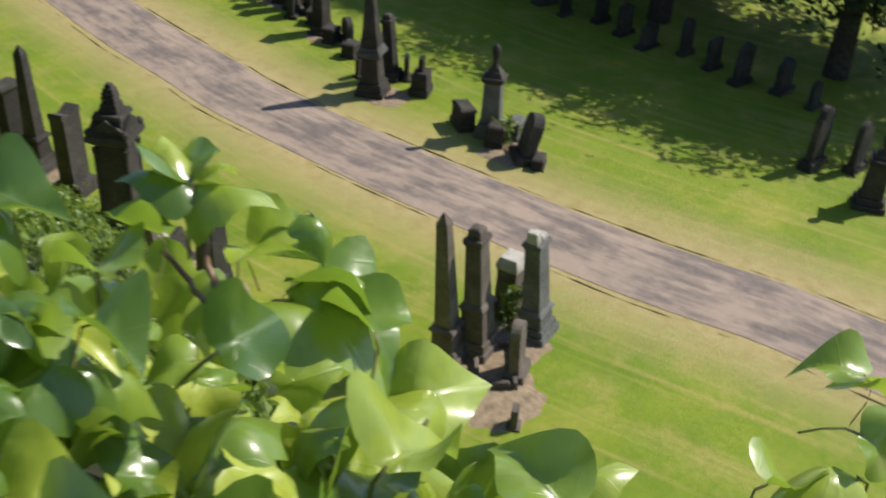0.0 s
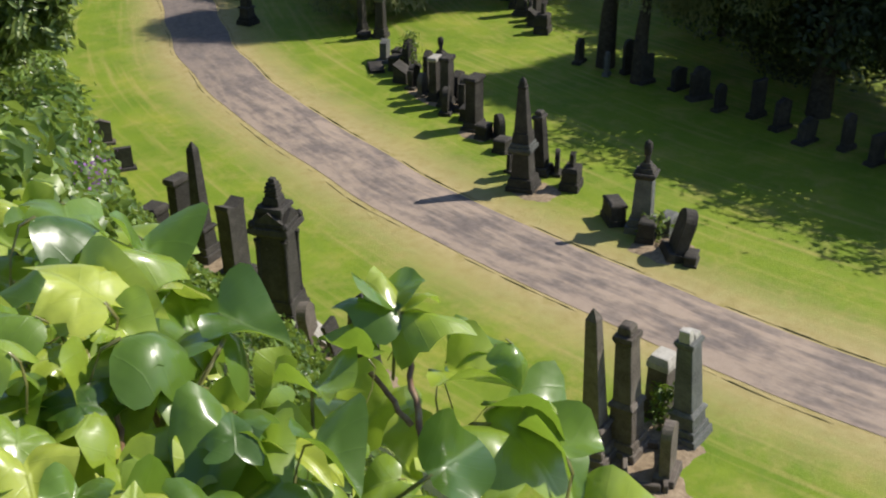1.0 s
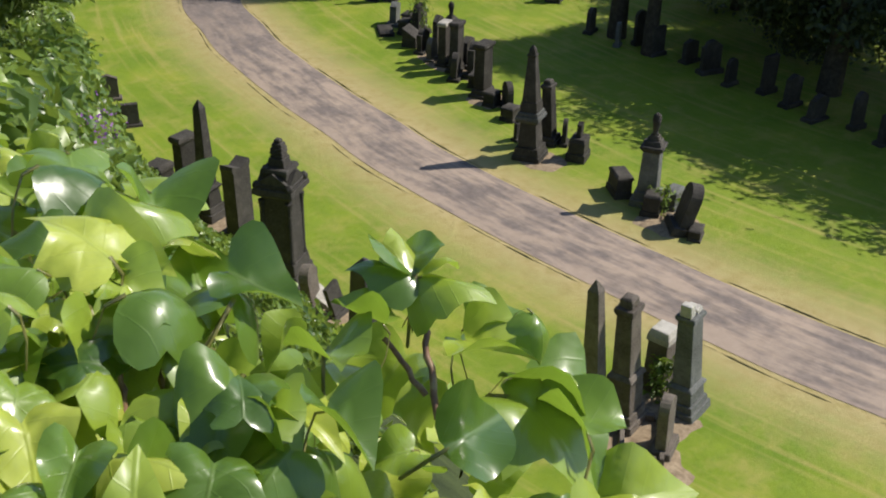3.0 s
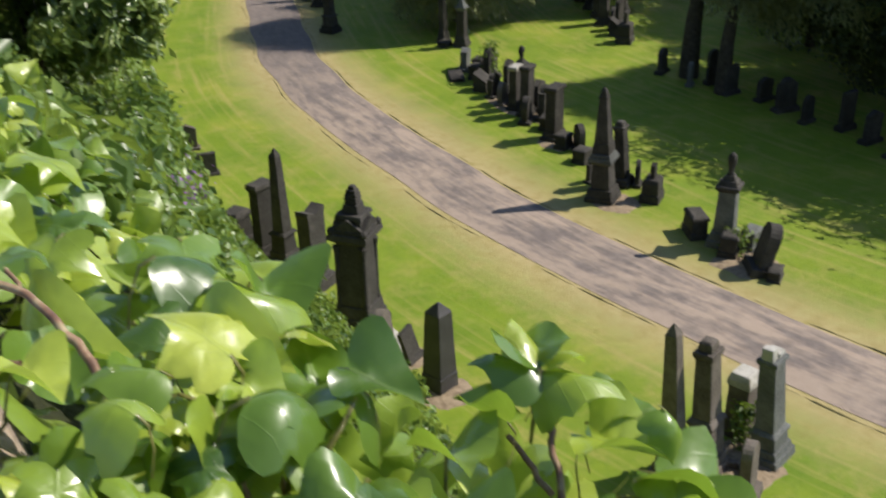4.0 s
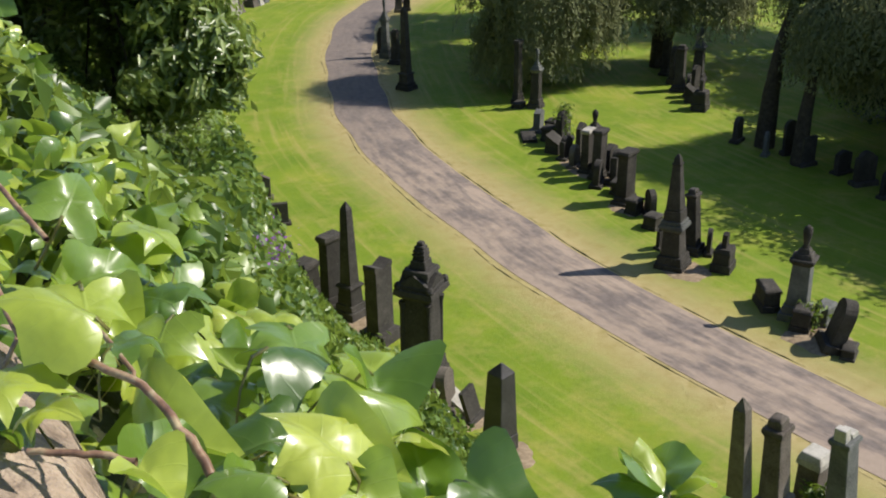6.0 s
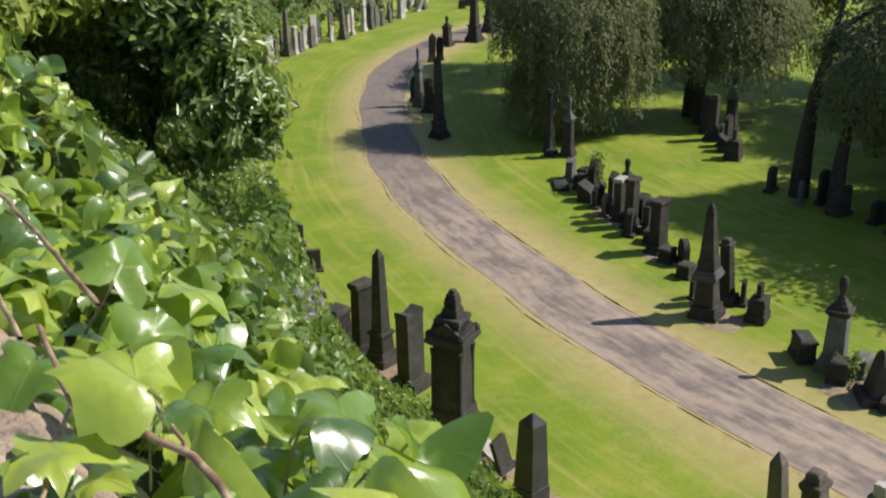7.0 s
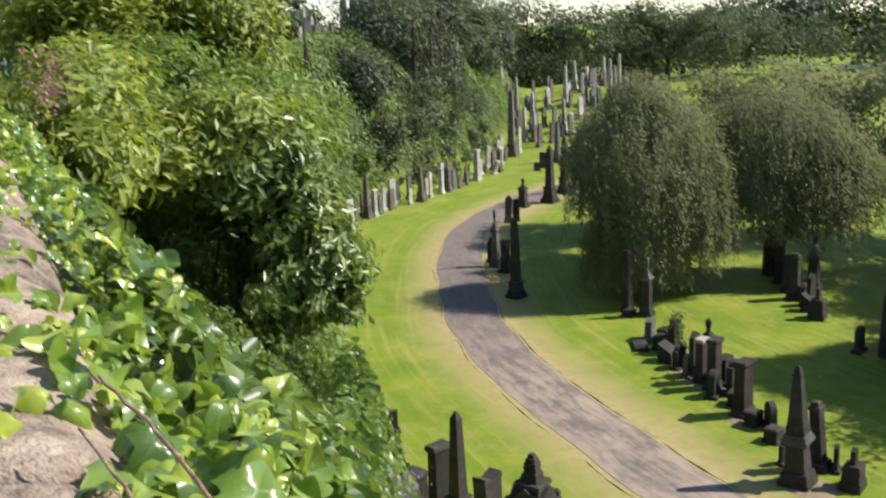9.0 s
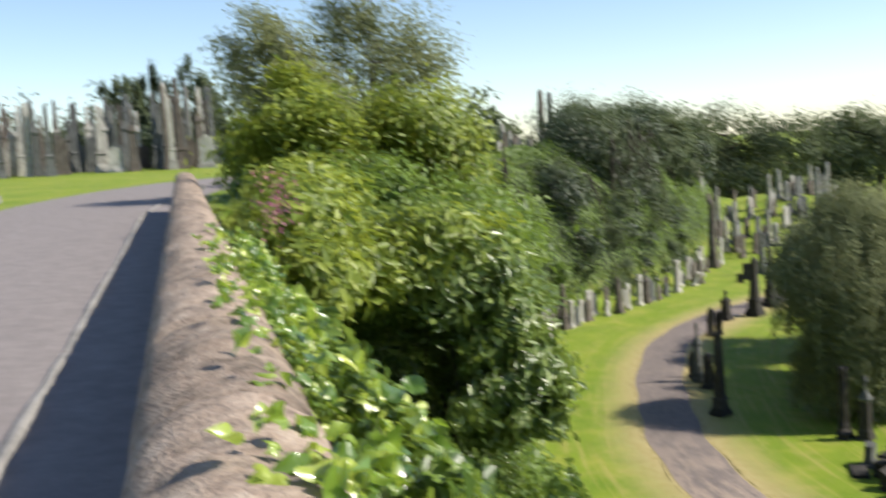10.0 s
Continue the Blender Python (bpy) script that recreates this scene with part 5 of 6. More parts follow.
def rail_fence(x0, y0, x1, y1, label):
    n = int(math.hypot(x1 - x0, y1 - y0) / 4.0)
    root = tagged(new("fence"), label, "fence")
    turn = math.degrees(math.atan2(y1 - y0, x1 - x0))
    root.matrix_world = pose(x0, y0, 0, 0, 0, turn)
    step = math.hypot(x1 - x0, y1 - y0) / n
    for k in range(n + 1):
        q = (x0 + (x1 - x0) * k / n, y0 + (y1 - y0) * k / n)
        bm = bmesh.new()
        taper(bm, 0.16, 0.16, 0.15, 0.15, gz(*q) - 0.2, gz(*q) + 1.35, k * step)
        part("post", bm, FENCE_PAINT, root)
        if k == n:
            break
        p = (x0 + (x1 - x0) * (k + 1) / n, y0 + (y1 - y0) * (k + 1) / n)
        for h in (0.55, 1.1):
            bm = bmesh.new()
            taper(bm, step - 0.18, 0.07, step - 0.18, 0.07, h, h + 0.28, 0)
            rail = part("rail", bm, FENCE_PAINT, root)
            rise = math.degrees(math.atan2(gz(*p) - gz(*q), step))
            rail.matrix_basis = pose((k + 0.5) * step, 0, (gz(*q) + gz(*p)) / 2, 0, -rise, 0)


rail_fence(218, 278, 178, 160, "white painted rail fence across a meadow")

# distant belt of trees round the horizon
P, N = [], []
for k in range(90):
    a = radians(-70 + 150 * k / 89)
    far = 1.0 if a < 0.66 else 1.25
    dist = (250 + 40 * math.sin(k * 1.7) + 25 * math.sin(k * 0.6)) * far
    rr = (7 + 2.5 * math.sin(k * 2.3)) * far
    c = (dist * math.sin(a), dist * math.cos(a))
    p, n = blob_points([(c[0], c[1], gz(*c) + rr * 0.6, rr * 1.3, rr * 1.3, rr)], 800, 300 + k, 40, 0.12)
    P.append(p)
    N.append(n)
tagged(new("far_woods", leaf_mesh("far_woods", np.vstack(P), np.vstack(N), 0.95, LEAF_FAR, 99)), "distant belt of grey-green trees on the skyline", "woods", kind="stuff")
for k in range(11):
    x, y = (-7.5, -4.4, 0.4)[k] if k < 3 else -34 + 36 * hb.random(), 112 + 10 * hb.random()
    h = (10.5, 11.5, 11.0)[k] if k < 3 else hb.uniform(4, 7)
    tree("terrace_tree", x, y, [(x, y, gz(x, y) + h * 0.6, 2.2, 2.2, h * 0.42), (x + 1.5, y, gz(x, y) + h * 0.4, 2.0, 2.0, h * 0.3)], 9000 if k < 3 else 2600, 0.25, (LEAF_FAR, LEAF_DARK)[k % 2], "upright tree behind the terrace monuments", BARK, 0.2, None, 110 + k, 40, "tree", spread=0.1)
hp, hn = blob_points([(-40 + 3.2 * k, 112 + 2 * math.sin(k), 15.2, 2.6, 2.0, 2.6) for k in range(15)], 26000, 130, 40, 0.2)
tagged(new("hedge", leaf_mesh("hedge", hp, hn, 0.22, LEAF_DARK, 131)), "dark hedge behind the upper terrace stones", "hedge", kind="stuff")


# ---------------------------------------------------------------- ivy on the parapet
def canopy(x, y):
    """Height of the ivy's top over the bank."""
    y = np.clip(y, -3, 16)
    xr = np.interp(y, [-3, 0, 0.6, 1, 1.7, 2.7, 5, 6.7, 10, 16], [0.66, 0.6, 0.52, 0.42, 0.5, 0.88, 1.7, 2.2, 3.3, 4.6])
    s = np.interp(y, [-3, 0.5, 1.0, 1.7, 2.7, 5, 7, 15], [0.3, 0.35, 0.8, 1.2, 1.15, 0.86, 0.84, 0.7])
    z = 13.5 + 0.008 * y - 0.25 * np.clip(x, -0.3, 0.3) - s * np.clip(np.minimum(x, xr) - 0.3, 0, 9) - 3.2 * np.clip(x - xr, 0, 9)
    dip = np.clip((y - 6.2) / 1.8, 0, 1) * np.clip((x - 0.7) / 1.0, 0, 1)
    crest = np.clip((y - 2.9) / 2.2, 0, 1) * np.clip((x - 0.26) / 0.36, 0, 1) * np.clip((xr - x) / 0.5, 0, 1)
    return z - 1.4 * dip * (3 - 2 * dip) * dip - 0.78 * crest * (1 - 0.5 * dip)


def ivy_outline(kind):
    """Half outlines of ivy leaves: lobed and plain."""
    if kind == 0:
        return [(0, 0.03), (0.14, -0.12), (0.32, -0.16), (0.5, -0.08), (0.4, 0.1), (0.35, 0.2), (0.52, 0.36), (0.5, 0.46), (0.28, 0.5), (0.18, 0.68), (0.08, 0.88), (0, 1.0)]
    if kind == 1:
        return [(0, 0.02), (0.18, -0.1), (0.38, -0.05), (0.48, 0.1), (0.46, 0.26), (0.44, 0.38), (0.4, 0.5), (0.32, 0.62), (0.22, 0.75), (0.14, 0.84), (0.06, 0.94), (0, 1.0)]
    return [(0, 0.0), (0.12, -0.1), (0.3, -0.12), (0.45, 0.0), (0.47, 0.15), (0.4, 0.28), (0.43, 0.4), (0.36, 0.5), (0.26, 0.62), (0.17, 0.76), (0.08, 0.9), (0, 1.0)]


def ivy_leaf(kind, fold, droop, wave, seed):
    """Vertices, faces and leaf coordinates of one leaf with a short stalk; unit length along y."""
    r = random.Random(seed)
    ctrl = spline(ivy_outline(kind), 13)
    half = [(1.06 * p[0], p[1]) for p in ctrl]
    out = half + [(-x, y) for x, y in half[-2:0:-1]]
    c = np.array((0.0, 0.3))
    V, UV = [], []
    ph = r.random() * 6

    def height(x, y):
        return fold * abs(x) ** 1.3 * 1.6 - 1.7 * abs(x) ** 2.4 - droop * (y - 0.2) ** 2 + wave * math.sin(5.2 * y + ph + 3.4 * x) * (abs(x) + 0.16 * y)
    for f in (0.0, 0.36, 0.7, 1.0):
        for p in out if f else [out[0]]:
            q = c + (np.array(p) - c) * f
            V.append((q[0], q[1], height(q[0], q[1])))
            UV.append((q[0], q[1], 0))
    n = len(out)
    F = [(0, 1 + i, 1 + (i + 1) % n, 0) for i in range(n)]
    T = [(0, 1 + (i + 1) % n, 1 + i) for i in range(n)]
    for ring in range(2):
        a = 1 + ring * n
        for i in range(n):
            j = (i + 1) % n
            T += [(a + i, a + j, a + n + j), (a + i, a + n + j, a + n + i)]
    return np.array(V), T, np.array(UV)


LEAVES = [ivy_leaf((0, 1, 2, 1)[k % 4], (0.3, 0.75, -0.45, 1.05)[k % 4] + 0.02 * k, (0.25, 0.65, 1.0)[k % 3], 0.26 + 0.16 * (k % 2), k) for k in range(12)]
LEAF_MESH = []
for k, (V, T, UV) in enumerate(LEAVES):
    # a thin stalk that bends down from the leaf's base
    ring = [(0.028 * math.cos(q), 0.028 * math.sin(q)) for q in (0.5, 2.6, 4.7)]
    o = len(V)
    S = [(a, y0 + c * 0.3, z0 + c) for y0, z0 in ((0.04, -0.01), (-0.14, -0.1), (-0.22, -0.45), (-0.2, -0.95)) for a, c in ring]
    V, UV = np.vstack([V, S]), np.vstack([UV, [(0.3, 0.3, 1)] * len(S)])
    for s in range(3):
        for a, b in ((0, 1), (1, 2), (2, 0)):
            u = o + 3 * s
            T = T + [(u + a, u + b, u + 3 + b), (u + a, u + 3 + b, u + 3 + a)]
    me = mesh_np("ivy_leaf", V - np.array((0, 0.3, 0)), T, IVY, True)
    a = me.attributes.new("leaf_uv", "FLOAT_VECTOR", "POINT")
    a.data.foreach_set("vector", UV.astype(np.float32).ravel())
    LEAF_MESH.append(me)

ivy = tagged(new("ivy_plant"), "glossy green ivy spilling over the parapet", "ivy")
ivy.matrix_world = pose(0, 0, 0)
lr = np.random.default_rng(77)


def leaf_pose(p, size, normal, spin):
    n = Vector(normal).normalized()
    q = n.to_track_quat("Z", "Y").to_matrix().to_4x4()
    return Matrix.Translation(p) @ q @ Matrix.Rotation(spin, 4, "Z") @ Matrix.Scale(size, 4)


def leaf_object(p, size, normal=None, spin=None, form=None):
    normal = normal or (lr.normal(0.22, 0.34), lr.normal(-0.14, 0.36), lr.uniform(0.8, 1.2))
    spin = lr.uniform(0, 6.28) if spin is None else spin
    pick = lr.integers(0, 12) if p[1] < 0.75 or lr.random() < 0.4 else 4 * lr.integers(0, 3)
    if p[1] < 0.55 and pick % 4 == 0:
        pick = pick + 1
    ob = new("ivy_leaf", LEAF_MESH[pick if form is None else form])
    ob.parent = ivy
    ob.matrix_basis = leaf_pose(p, size, normal, spin)
    return ob


def leaf_span(base, tip, normal, form):
    """A leaf laid from its stalk's end to its tip."""
    b, t = Vector(base), Vector(tip)
    y = (t - b).normalized()
    z = Vector(normal)
    z = (z - y * z.dot(y)).normalized()
    x = y.cross(z)
    s = (t - b).length
    ob = new("ivy_leaf", LEAF_MESH[form])
    ob.parent = ivy
    m = Matrix((x, y, z)).transposed().to_4x4()
    ob.matrix_basis = Matrix.Translation(b + y * 0.3 * s) @ m @ Matrix.Scale(s, 4)


# the large leaves nearest the camera
leaf_object((0.36, 0.732, 13.483), 0.090)
leaf_object((0.314, 0.817, 13.506), 0.090)
leaf_object((0.356, 0.666, 13.472), 0.076)
leaf_object((0.277, 0.573, 13.476), 0.067)
leaf_object((0.224, 0.538, 13.493), 0.068)
leaf_object((0.282, 0.432, 13.468), 0.087)
leaf_object((0.382, 0.447, 13.462), 0.074)
leaf_object((0.428, 0.457, 13.475), 0.055)
leaf_object((0.337, 0.362, 13.471), 0.062)
leaf_object((0.397, 0.288, 13.474), 0.068)
leaf_object((0.538, 0.364, 13.473), 0.040)
leaf_object((0.292, 0.775, 13.533), 0.090)
leaf_object((0.331, 0.686, 13.513), 0.090)
leaf_object((0.191, 0.593, 13.542), 0.061)
leaf_object((0.253, 0.607, 13.537), 0.090)
leaf_object((0.117, 0.599, 13.563), 0.054)
leaf_object((0.156, 0.528, 13.561), 0.059)
leaf_object((0.346, 0.531, 13.494), 0.090)
leaf_object((0.272, 0.524, 13.524), 0.088)
leaf_object((0.112, 0.799, 13.612), 0.087)
leaf_object((0.179, 1.154, 13.573), 0.090)
leaf_object((0.156, 0.821, 13.555), 0.067)
leaf_object((0.151, 0.978, 13.52), 0.090)
leaf_object((0.204, 0.902, 13.503), 0.077)
leaf_object((0.329, 0.844, 13.469), 0.090)
leaf_object((0.393, 0.807, 13.456), 0.090)
leaf_object((0.233, 0.702, 13.487), 0.083)
leaf_object((0.278, 0.628, 13.5), 0.090)
leaf_object((0.138, 0.684, 13.515), 0.073)
leaf_object((0.225, 0.818, 13.47), 0.090)
leaf_object((0.076, 0.77, 13.54), 0.055)
leaf_object((0.048, 0.787, 13.566), 0.083)
leaf_object((0.782, -0.005, 13.403), 0.055)
leaf_object((0.782, -0.031, 13.395), 0.050)
leaf_object((0.641, -0.026, 13.385), 0.058)
leaf_object((0.661, -0.052, 13.401), 0.068)
leaf_object((0.706, -0.061, 13.405), 0.056)
leaf_object((0.496, 0.088, 13.411), 0.070)
leaf_object((0.454, 0.177, 13.404), 0.081)
leaf_object((0.528, 0.304, 13.417), 0.077)
leaf_span((0.481, 0.463, 13.493), (0.44, 0.496, 13.516), (0.1, -0.1, 1), 10)
leaf_span((0.481, 0.464, 13.493), (0.5, 0.526, 13.497), (-0.1, 0.1, 1), 7)
leaf_span((0.482, 0.463, 13.493), (0.534, 0.51, 13.491), (0.1, 0, 1), 1)
leaf_span((0.483, 0.461, 13.492), (0.525, 0.408, 13.499), (0.15, -0.35, 0.9), 10)
leaf_span((0.506, 0.424, 13.436), (0.535, 0.356, 13.446), (0.1, -0.15, 0.95), 9)
leaf_span((0.545, 0.383, 13.407), (0.568, 0.277, 13.383), (0.4, -0.1, 0.85), 5)
leaf_span((0.494, 0.356, 13.425), (0.524, 0.249, 13.414), (0.25, -0.5, 0.83), 8)
leaf_span((0.347, 0.55, 13.502), (0.386, 0.492, 13.486), (0.2, -0.6, 0.7), 9)
leaf_span((0.278, 0.529, 13.451), (0.323, 0.601, 13.467), (0, -0.3, 0.95), 3)
leaf_span((0.239, 0.538, 13.463), (0.217, 0.583, 13.483), (-0.2, -0.3, 0.9), 7)
leaf_span((0.243, 0.536, 13.463), (0.296, 0.582, 13.463), (0.2, -0.2, 0.9), 3)
leaf_span((0.304, 0.473, 13.429), (0.247, 0.488, 13.438), (-0.1, -0.5, 0.85), 1)
leaf_span((0.311, 0.476, 13.429), (0.343, 0.437, 13.427), (0.1, -0.4, 0.9), 6)
leaf_span((0.537, 0.452, 13.425), (0.584, 0.402, 13.438), (0.1, -0.2, 1), 5)
leaf_span((0.165, 0.539, 13.476), (0.206, 0.503, 13.456), (0.15, -0.4, 0.9), 1)
leaf_span((0.177, 0.604, 13.523), (0.225, 0.616, 13.52), (0.1, -0.5, 0.85), 5)
leaf_span((0.262, 0.586, 13.508), (0.289, 0.538, 13.487), (0.2, -0.5, 0.85), 9)
leaf_span((0.195, 0.577, 13.504), (0.236, 0.573, 13.494), (0.15, -0.5, 0.85), 0)
leaf_span((0.138, 0.507, 13.478), (0.152, 0.477, 13.459), (0.1, -0.5, 0.85), 1)
leaf_span((0.235, 0.451, 13.438), (0.197, 0.443, 13.447), (0.1, -0.55, 0.85), 4)
leaf_span((0.272, 0.464, 13.436), (0.29, 0.417, 13.425), (0.2, -0.5, 0.85), 9)
leaf_span((0.399, 0.412, 13.421), (0.359, 0.419, 13.418), (0.1, -0.5, 0.85), 1)
leaf_span((0.404, 0.361, 13.407), (0.366, 0.373, 13.408), (0.15, -0.5, 0.85), 5)
leaf_span((0.328, 0.415, 13.412), (0.291, 0.452, 13.417), (0.15, -0.5, 0.85), 0)
leaf_span((0.162, 0.551, 13.493), (0.19, 0.53, 13.487), (0.2, -0.4, 0.9), 9)

# leaves scattered over the near ivy
def scatter(n, x0, x1, y0, y1, deep):
    x, y = lr.uniform(x0, x1, n), lr.uniform(y0, y1, n)
    z = canopy(x, y) - deep * lr.random(n) ** 1.3 + 0.02
    return x, y, z


count = 0
x, y, z = scatter(900, 0.03, 0.75, -0.25, 1.8, 0.16)
for a, b, c in zip(x, y, z):
    if a < 0.14 and 0.62 < b < 1.02 and lr.random() < 0.85:
        continue
    if count < 175:
        leaf_object((a, b, c), lr.uniform(0.052, 0.098))
        count += 1


def joined_ivy(name, x, y, z, lo, hi, sd=0.45):
    VV, TT, UU = [], [], []
    o = 0
    for a, b, c in zip(x, y, z):
        V, T, UV = LEAVES[lr.integers(0, 12)]
        m = np.array(leaf_pose((a, b, c), lr.uniform(lo, hi), (lr.normal(0.24, sd), lr.normal(-0.18, sd), lr.uniform(0.7, 1.2)), lr.uniform(0, 6.28)))
        VV.append(V @ m[:3, :3].T + m[:3, 3])
        TT.append(np.array(T) + o)
        UU.append(UV)
        o += len(V)
    me = mesh_np(name, np.vstack(VV), np.vstack(TT), IVY, True)
    at = me.attributes.new("leaf_uv", "FLOAT_VECTOR", "POINT")
    at.data.foreach_set("vector", np.vstack(UU).astype(np.float32).ravel())
    ob = mpart(name, me, ivy)
    ob["kind"] = "stuff"


x, y, z = scatter(900, -0.12, 1.1, -0.8, 2.4, 0.32)
keep = (y > 1.0) | (y < 0.6) | (x > 0.15 + 0.04 * np.sin(y * 6))
creep = np.array([noise.noise(Vector((a * 5, b * 3.2, 6))) for a, b in zip(x, y)])
keep &= (x > 0.02) | ((y > 1.05) & (creep > 0.02))
keep &= (y < 1.6) | (x < 0.36)
joined_ivy("foliage", x[keep], y[keep], z[keep], 0.048, 0.092)
x, y, z = scatter(120, 0.08, 0.62, -0.4, 0.5, 0.2)
joined_ivy("foliage_near", x, y, z, 0.05, 0.085)
x, y, z = scatter(34, 0.05, 0.3, 0.36, 0.62, 0.05)
joined_ivy("foliage_near", x, y, z + 0.03, 0.046, 0.07, 0.25)
x, y, z = scatter(4300, -0.22, 1.3, 1.3, 8.5, 0.36)
mound = np.array([noise.noise(Vector((a * 4.5, b * 3.0, 2))) for a, b in zip(x, y)])
keep = (x < 0.28 + 0.26 * lr.random(len(x)) + 0.025 * y) & (x > -0.07 - 0.014 * y + 0.1 * lr.random(len(x)) - 0.2 * mound) & (mound > -0.2)
joined_ivy("foliage_far", x[keep], y[keep], (z + 0.02 + 0.12 * mound)[keep], 0.036, 0.08, 0.62)

x, y, z = scatter(120000, 0.3, 7.6, 1.1, 15.5, 0.45)
bank_z = land(x, y)
z = np.maximum(z, bank_z + 0.3 * lr.random(len(x)))
gx, gy = (canopy(x + 0.05, y) - canopy(x - 0.05, y)) / 0.1, (canopy(x, y + 0.05) - canopy(x, y - 0.05)) / 0.1
bump_z = np.array([noise.noise(Vector((a * 1.3, b * 1.3, 0))) for a, b in zip(x, y)]) * 0.36 - 0.05 + np.array([noise.noise(Vector((a * 3.1, b * 3.1, 5))) for a, b in zip(x, y)]) * 0.24
holes = np.array([noise.noise(Vector((a * 1.9, b * 1.9, 9))) for a, b in zip(x, y)])
keep = (x < np.interp(y, [1.1, 6, 9, 15.5], [1.5, 3.9, 5.3, 7.2])) & (holes > -0.2) & (x > np.interp(y, [1.1, 2.2], [0.5, 0.3]))
N = np.stack([-gx, -gy, np.ones(len(x))], 1)
N /= np.linalg.norm(N, axis=1)[:, None]
P = np.stack([x, y, z + bump_z], 1)
x2, y2, z2 = scatter(15000, 0.3, 2.0, 0.7, 5.0, 0.22)
near = (x2 < np.interp(y2, [0.7, 2.0, 5.0], [0.8, 1.3, 2.0])) & (x2 > np.interp(y2, [0.7, 1.6, 1.9], [0.6, 0.5, 0.3]))
P2 = np.stack([x2, y2, z2 + 0.02], 1)[near]
P, N, keep = np.vstack([P, P2]), np.vstack([N, np.tile((0.5, -0.2, 0.8), (len(P2), 1))]), np.r_[keep, np.ones(len(P2), bool)]
tagged(new("bank_ivy", leaf_mesh("bank_ivy", P[keep], N[keep], 0.052, LEAF_SMALL, 140, 1.5, 0.35, 0.6)), "dense small-leaved ivy and creepers on the steep bank", "ivy", kind="stuff")

# added near-black sheet that paints shade into the gaps beneath the leaves
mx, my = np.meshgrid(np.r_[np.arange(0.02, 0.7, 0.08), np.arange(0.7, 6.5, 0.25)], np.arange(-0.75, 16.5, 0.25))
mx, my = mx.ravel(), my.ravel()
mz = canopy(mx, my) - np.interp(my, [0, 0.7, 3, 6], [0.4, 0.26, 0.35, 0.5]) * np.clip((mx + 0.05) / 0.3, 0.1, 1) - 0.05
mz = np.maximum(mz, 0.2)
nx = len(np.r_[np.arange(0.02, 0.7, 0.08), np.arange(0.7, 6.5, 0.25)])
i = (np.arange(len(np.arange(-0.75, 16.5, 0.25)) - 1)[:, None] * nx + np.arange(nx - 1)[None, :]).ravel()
me = mesh_np("gap_shade", np.stack([mx, my, mz], 1), np.stack([i, i + 1, i + 1 + nx, i + nx], 1), GAP_SHADE, True)
ob = mpart("stem_tangle", me, ivy, "dark sheet added as shade between ivy leaves")


# woody stems over the coping, and leaf stalks
def stem(pts, r0, r1):
    p = np.array(pts, float)
    q = np.stack([np.interp(np.linspace(0, len(p) - 1, 4 * len(p)), np.arange(len(p)), p[:, k]) for k in range(3)], 1)
    q[1:-1] += lr.normal(0, 0.0012, q[1:-1].shape)
    mpart("stem", tubes("stem", [(q, np.linspace(r0, r1, len(q)))], STEM, 8), ivy, "woody reddish-brown ivy stem")


stem([[0.482, 0.457, 13.485], [0.468, 0.428, 13.44], [0.448, 0.386, 13.4]], 0.0026, 0.0036)
stem([[0.064, 0.941, 13.612], [0.073, 0.824, 13.575], [0.114, 0.781, 13.568], [0.148, 0.735, 13.558], [0.16, 0.687, 13.544], [0.17, 0.641, 13.518]], 0.0028, 0.0042)
stem([[0.049, 0.688, 13.556], [0.091, 0.668, 13.552], [0.118, 0.648, 13.546]], 0.0026, 0.0032)
stem([[0.038, 1.451, 13.654], [0.084, 1.331, 13.619], [0.11, 1.212, 13.595], [0.139, 1.082, 13.561]], 0.0026, 0.0034)
stem([[0.233, 0.52, 13.472], [0.223, 0.494, 13.436]], 0.003, 0.003)
stem([[0.28, 0.551, 13.465], [0.266, 0.522, 13.422]], 0.003, 0.003)
stem([[0.446, 0.461, 13.442], [0.453, 0.409, 13.409]], 0.0025, 0.003)
stem([[0.075, 0.874, 13.564], [0.043, 0.786, 13.563], [0.025, 0.733, 13.551]], 0.002, 0.0026)
stem([[-0.004, 1.291, 13.642], [0.033, 1.139, 13.612], [0.049, 0.992, 13.581]], 0.0022, 0.003)
stem([[0.148, 0.739, 13.555], [0.144, 0.804, 13.556], [0.14, 0.861, 13.553]], 0.002, 0.0026)

# undergrowth that clothes the wooded bank
ur = np.random.default_rng(150)
n = 52000
ui = ur.integers(int(np.interp(26, FOOT[:, 1], np.arange(len(FOOT)))), int(np.interp(128, FOOT[:, 1], np.arange(len(FOOT)))), n)
ut = np.gradient(FOOT, axis=0)
ut /= np.linalg.norm(ut, axis=1)[:, None]
off = ur.uniform(0.1, 10.5, n)
ux = FOOT[ui, 0] - ut[ui, 1] * off + ur.normal(0, 0.5, n)
uy = FOOT[ui, 1] + ut[ui, 0] * off + ur.normal(0, 0.5, n)
uh = np.array([0.35 + 1.5 * max(0.0, 0.5 + noise.noise(Vector((a * 0.35, b * 0.35, 4)))) for a, b in zip(ux, uy)])
uz = land(ux, uy) + uh * np.clip(off / 0.8, 0.3, 1) * ur.random(n) ** 0.4
ok = (ux > 1.2) & ((ux > 6) | (uy > 60) | (uy < 44))
un = np.stack([ut[ui, 1], -ut[ui, 0], np.full(n, 0.8)], 1)
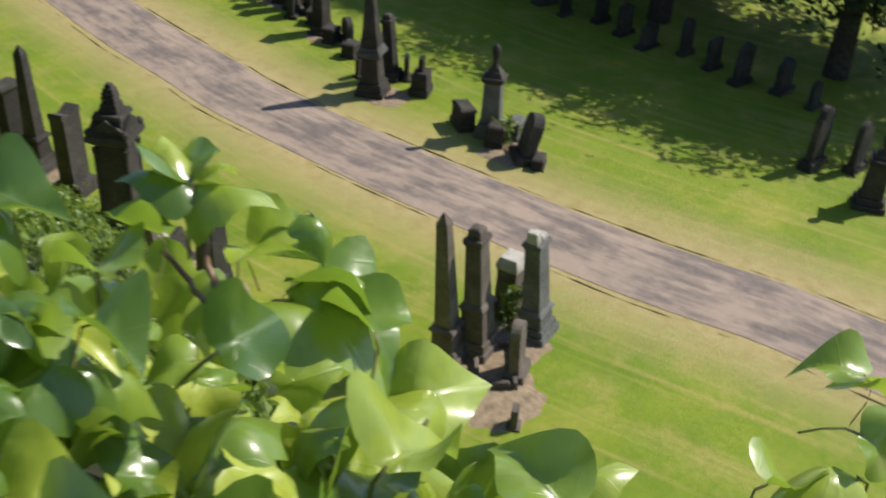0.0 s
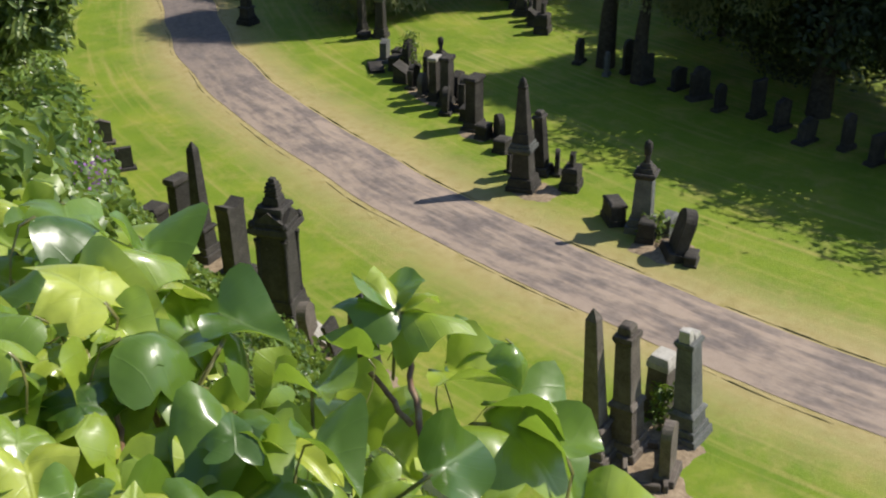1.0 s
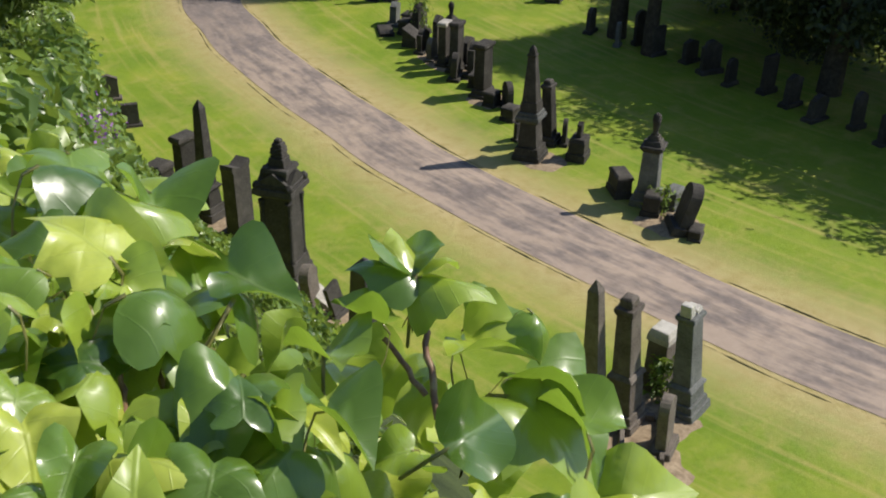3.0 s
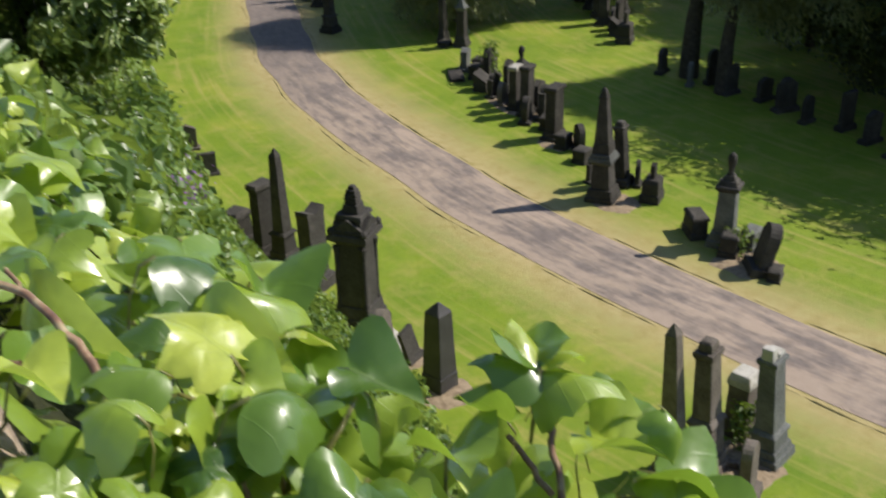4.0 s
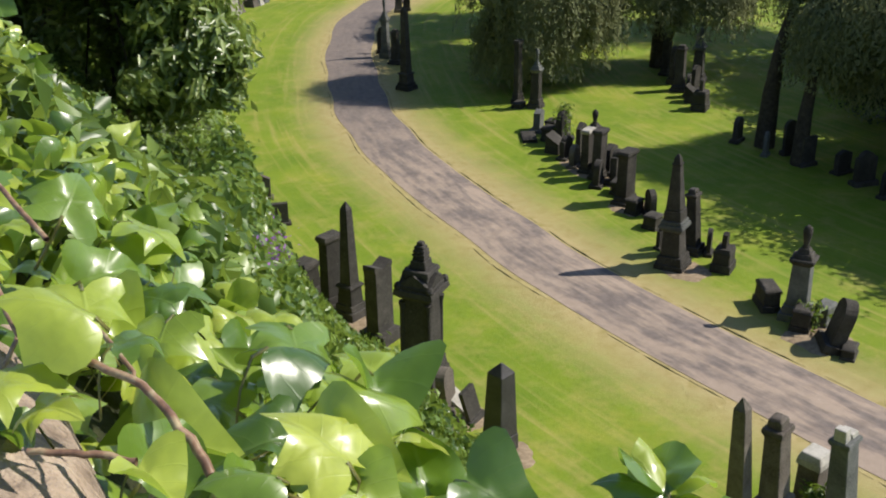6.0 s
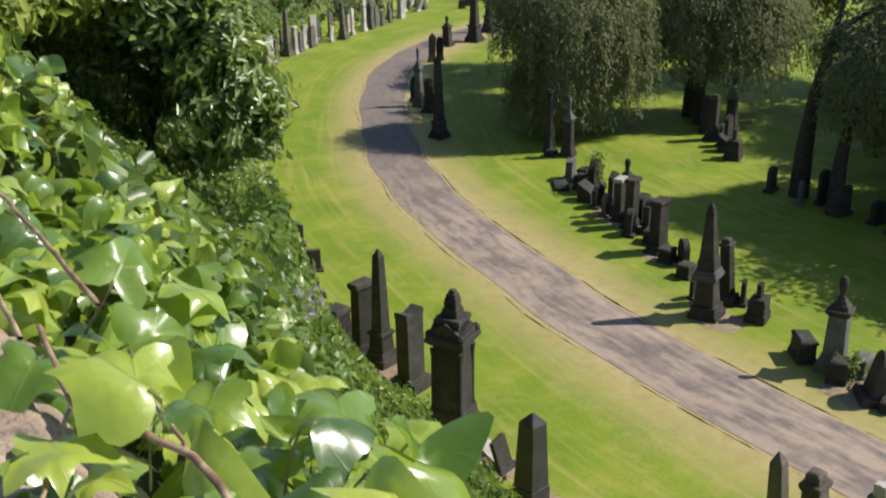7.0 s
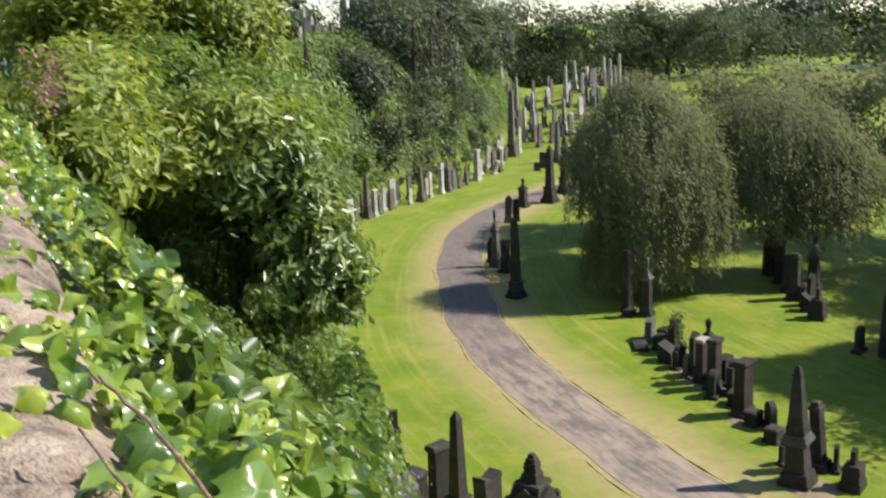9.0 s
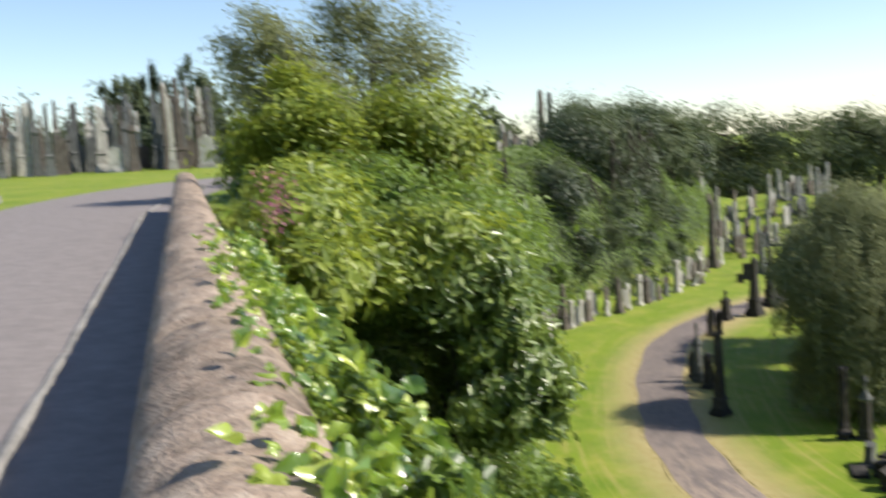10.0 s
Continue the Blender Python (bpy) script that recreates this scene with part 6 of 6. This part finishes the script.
tagged(new("bank_undergrowth", leaf_mesh("bank_undergrowth", np.stack([ux, uy, uz], 1)[ok], un[ok], 0.22, LEAF_GREEN, 151, 1.4)), "dense green undergrowth on the wooded bank", "undergrowth", kind="stuff")

def bare_earth(x, y, rx, ry, seed):
    """A worn patch of soil, a low dome with a ragged edge."""
    V, F = [(x, y, gz(x, y) + 0.035)], []
    n = 40
    for ring, f in enumerate((0.5, 0.8, 1.0)):
        for k in range(n):
            a = 2 * math.pi * k / n
            q = f * (1 + 0.35 * noise.noise(Vector((math.cos(a) * 1.7, math.sin(a) * 1.7, seed))) + 0.12 * noise.noise(Vector((math.cos(a) * 6, math.sin(a) * 6, seed))))
            V.append((x + rx * q * math.cos(a), y + ry * q * math.sin(a), gz(x, y) + (0.03, 0.018, -0.02)[ring]))
    T = [(0, 1 + k, 1 + (k + 1) % n) for k in range(n)]
    for ring in range(2):
        o = 1 + ring * n
        for k in range(n):
            j = (k + 1) % n
            T += [(o + k, o + n + k, o + n + j), (o + k, o + n + j, o + j)]
    tagged(new("ground_bare_earth", mesh_np("ground_bare_earth", V, T, BARE, True)), "patch of bare trodden earth round graves", "earth", kind="structure")


BARE = bark_mat("bare_earth", (0.16, 0.115, 0.075), (0.36, 0.28, 0.19), 5.0)
bare_earth(13.9, 10.3, 1.9, 0.9, 1)
bare_earth(12.9, 9.2, 1.1, 0.8, 2)
bare_earth(11.0, 16.1, 0.75, 0.6, 3)
bare_earth(10.9, 18.0, 0.7, 0.8, 4)
bare_earth(10.9, 19.9, 0.85, 0.9, 5)
bare_earth(10.9, 23.6, 0.8, 1.5, 6)
bare_earth(21.5, 16.2, 0.9, 1.1, 7)
bare_earth(21.4, 21.4, 0.9, 0.8, 8)
bare_earth(23.4, 26.5, 0.8, 0.9, 9)
bare_earth(24.5, 30.2, 0.7, 2.2, 10)

# flower spikes among the leaves
def flowers(name, x, y, z, n, spread, mat, label):
    r = np.random.default_rng(int(x * 100))
    P = np.array((x, y, z)) + r.normal(0, 1, (n, 3)) * np.array((spread * 0.6, spread * 0.6, spread))
    tagged(new(name, leaf_mesh(name, P, r.normal(0, 1, (n, 3)), spread * 0.22, mat, 5, 1.2)), label, "flowers", kind="stuff")


def weeds(x, y, h, r0, n, label):
    r = np.random.default_rng(int(x * 37 + y))
    P = np.stack([x + r.normal(0, r0, n), y + r.normal(0, r0, n), gz(x, y) + h * r.random(n) ** 0.8], 1)
    tagged(new("weeds", leaf_mesh("weeds", P, r.normal(0, 1, (n, 3)) + np.array((0.3, -0.2, 0.6)), 0.09, LEAF_GREEN, 8, 2.4)), label, "weeds", kind="stuff")


weeds(14.95, 10.75, 1.1, 0.15, 170, "tall weeds between grey monuments")
weeds(21.75, 16.75, 0.85, 0.22, 130, "low weeds round a block tomb")
weeds(25.9, 34.0, 1.75, 0.22, 320, "creeper over a blackened headstone")
weeds(10.7, 20.9, 0.5, 0.22, 60, "weeds at the foot of a gothic monument")
weeds(10.6, 22.2, 0.4, 0.3, 80, "weeds at the foot of a headstone")
flowers("buddleia_flowers", 0.98, 2.68, 12.74, 70, 0.045, PETAL, "small purple flower spikes among the ivy")
flowers("valerian_flowers", 0.55, 10.0, 13.72, 160, 0.16, PINK, "loose pink flowers beside the parapet")
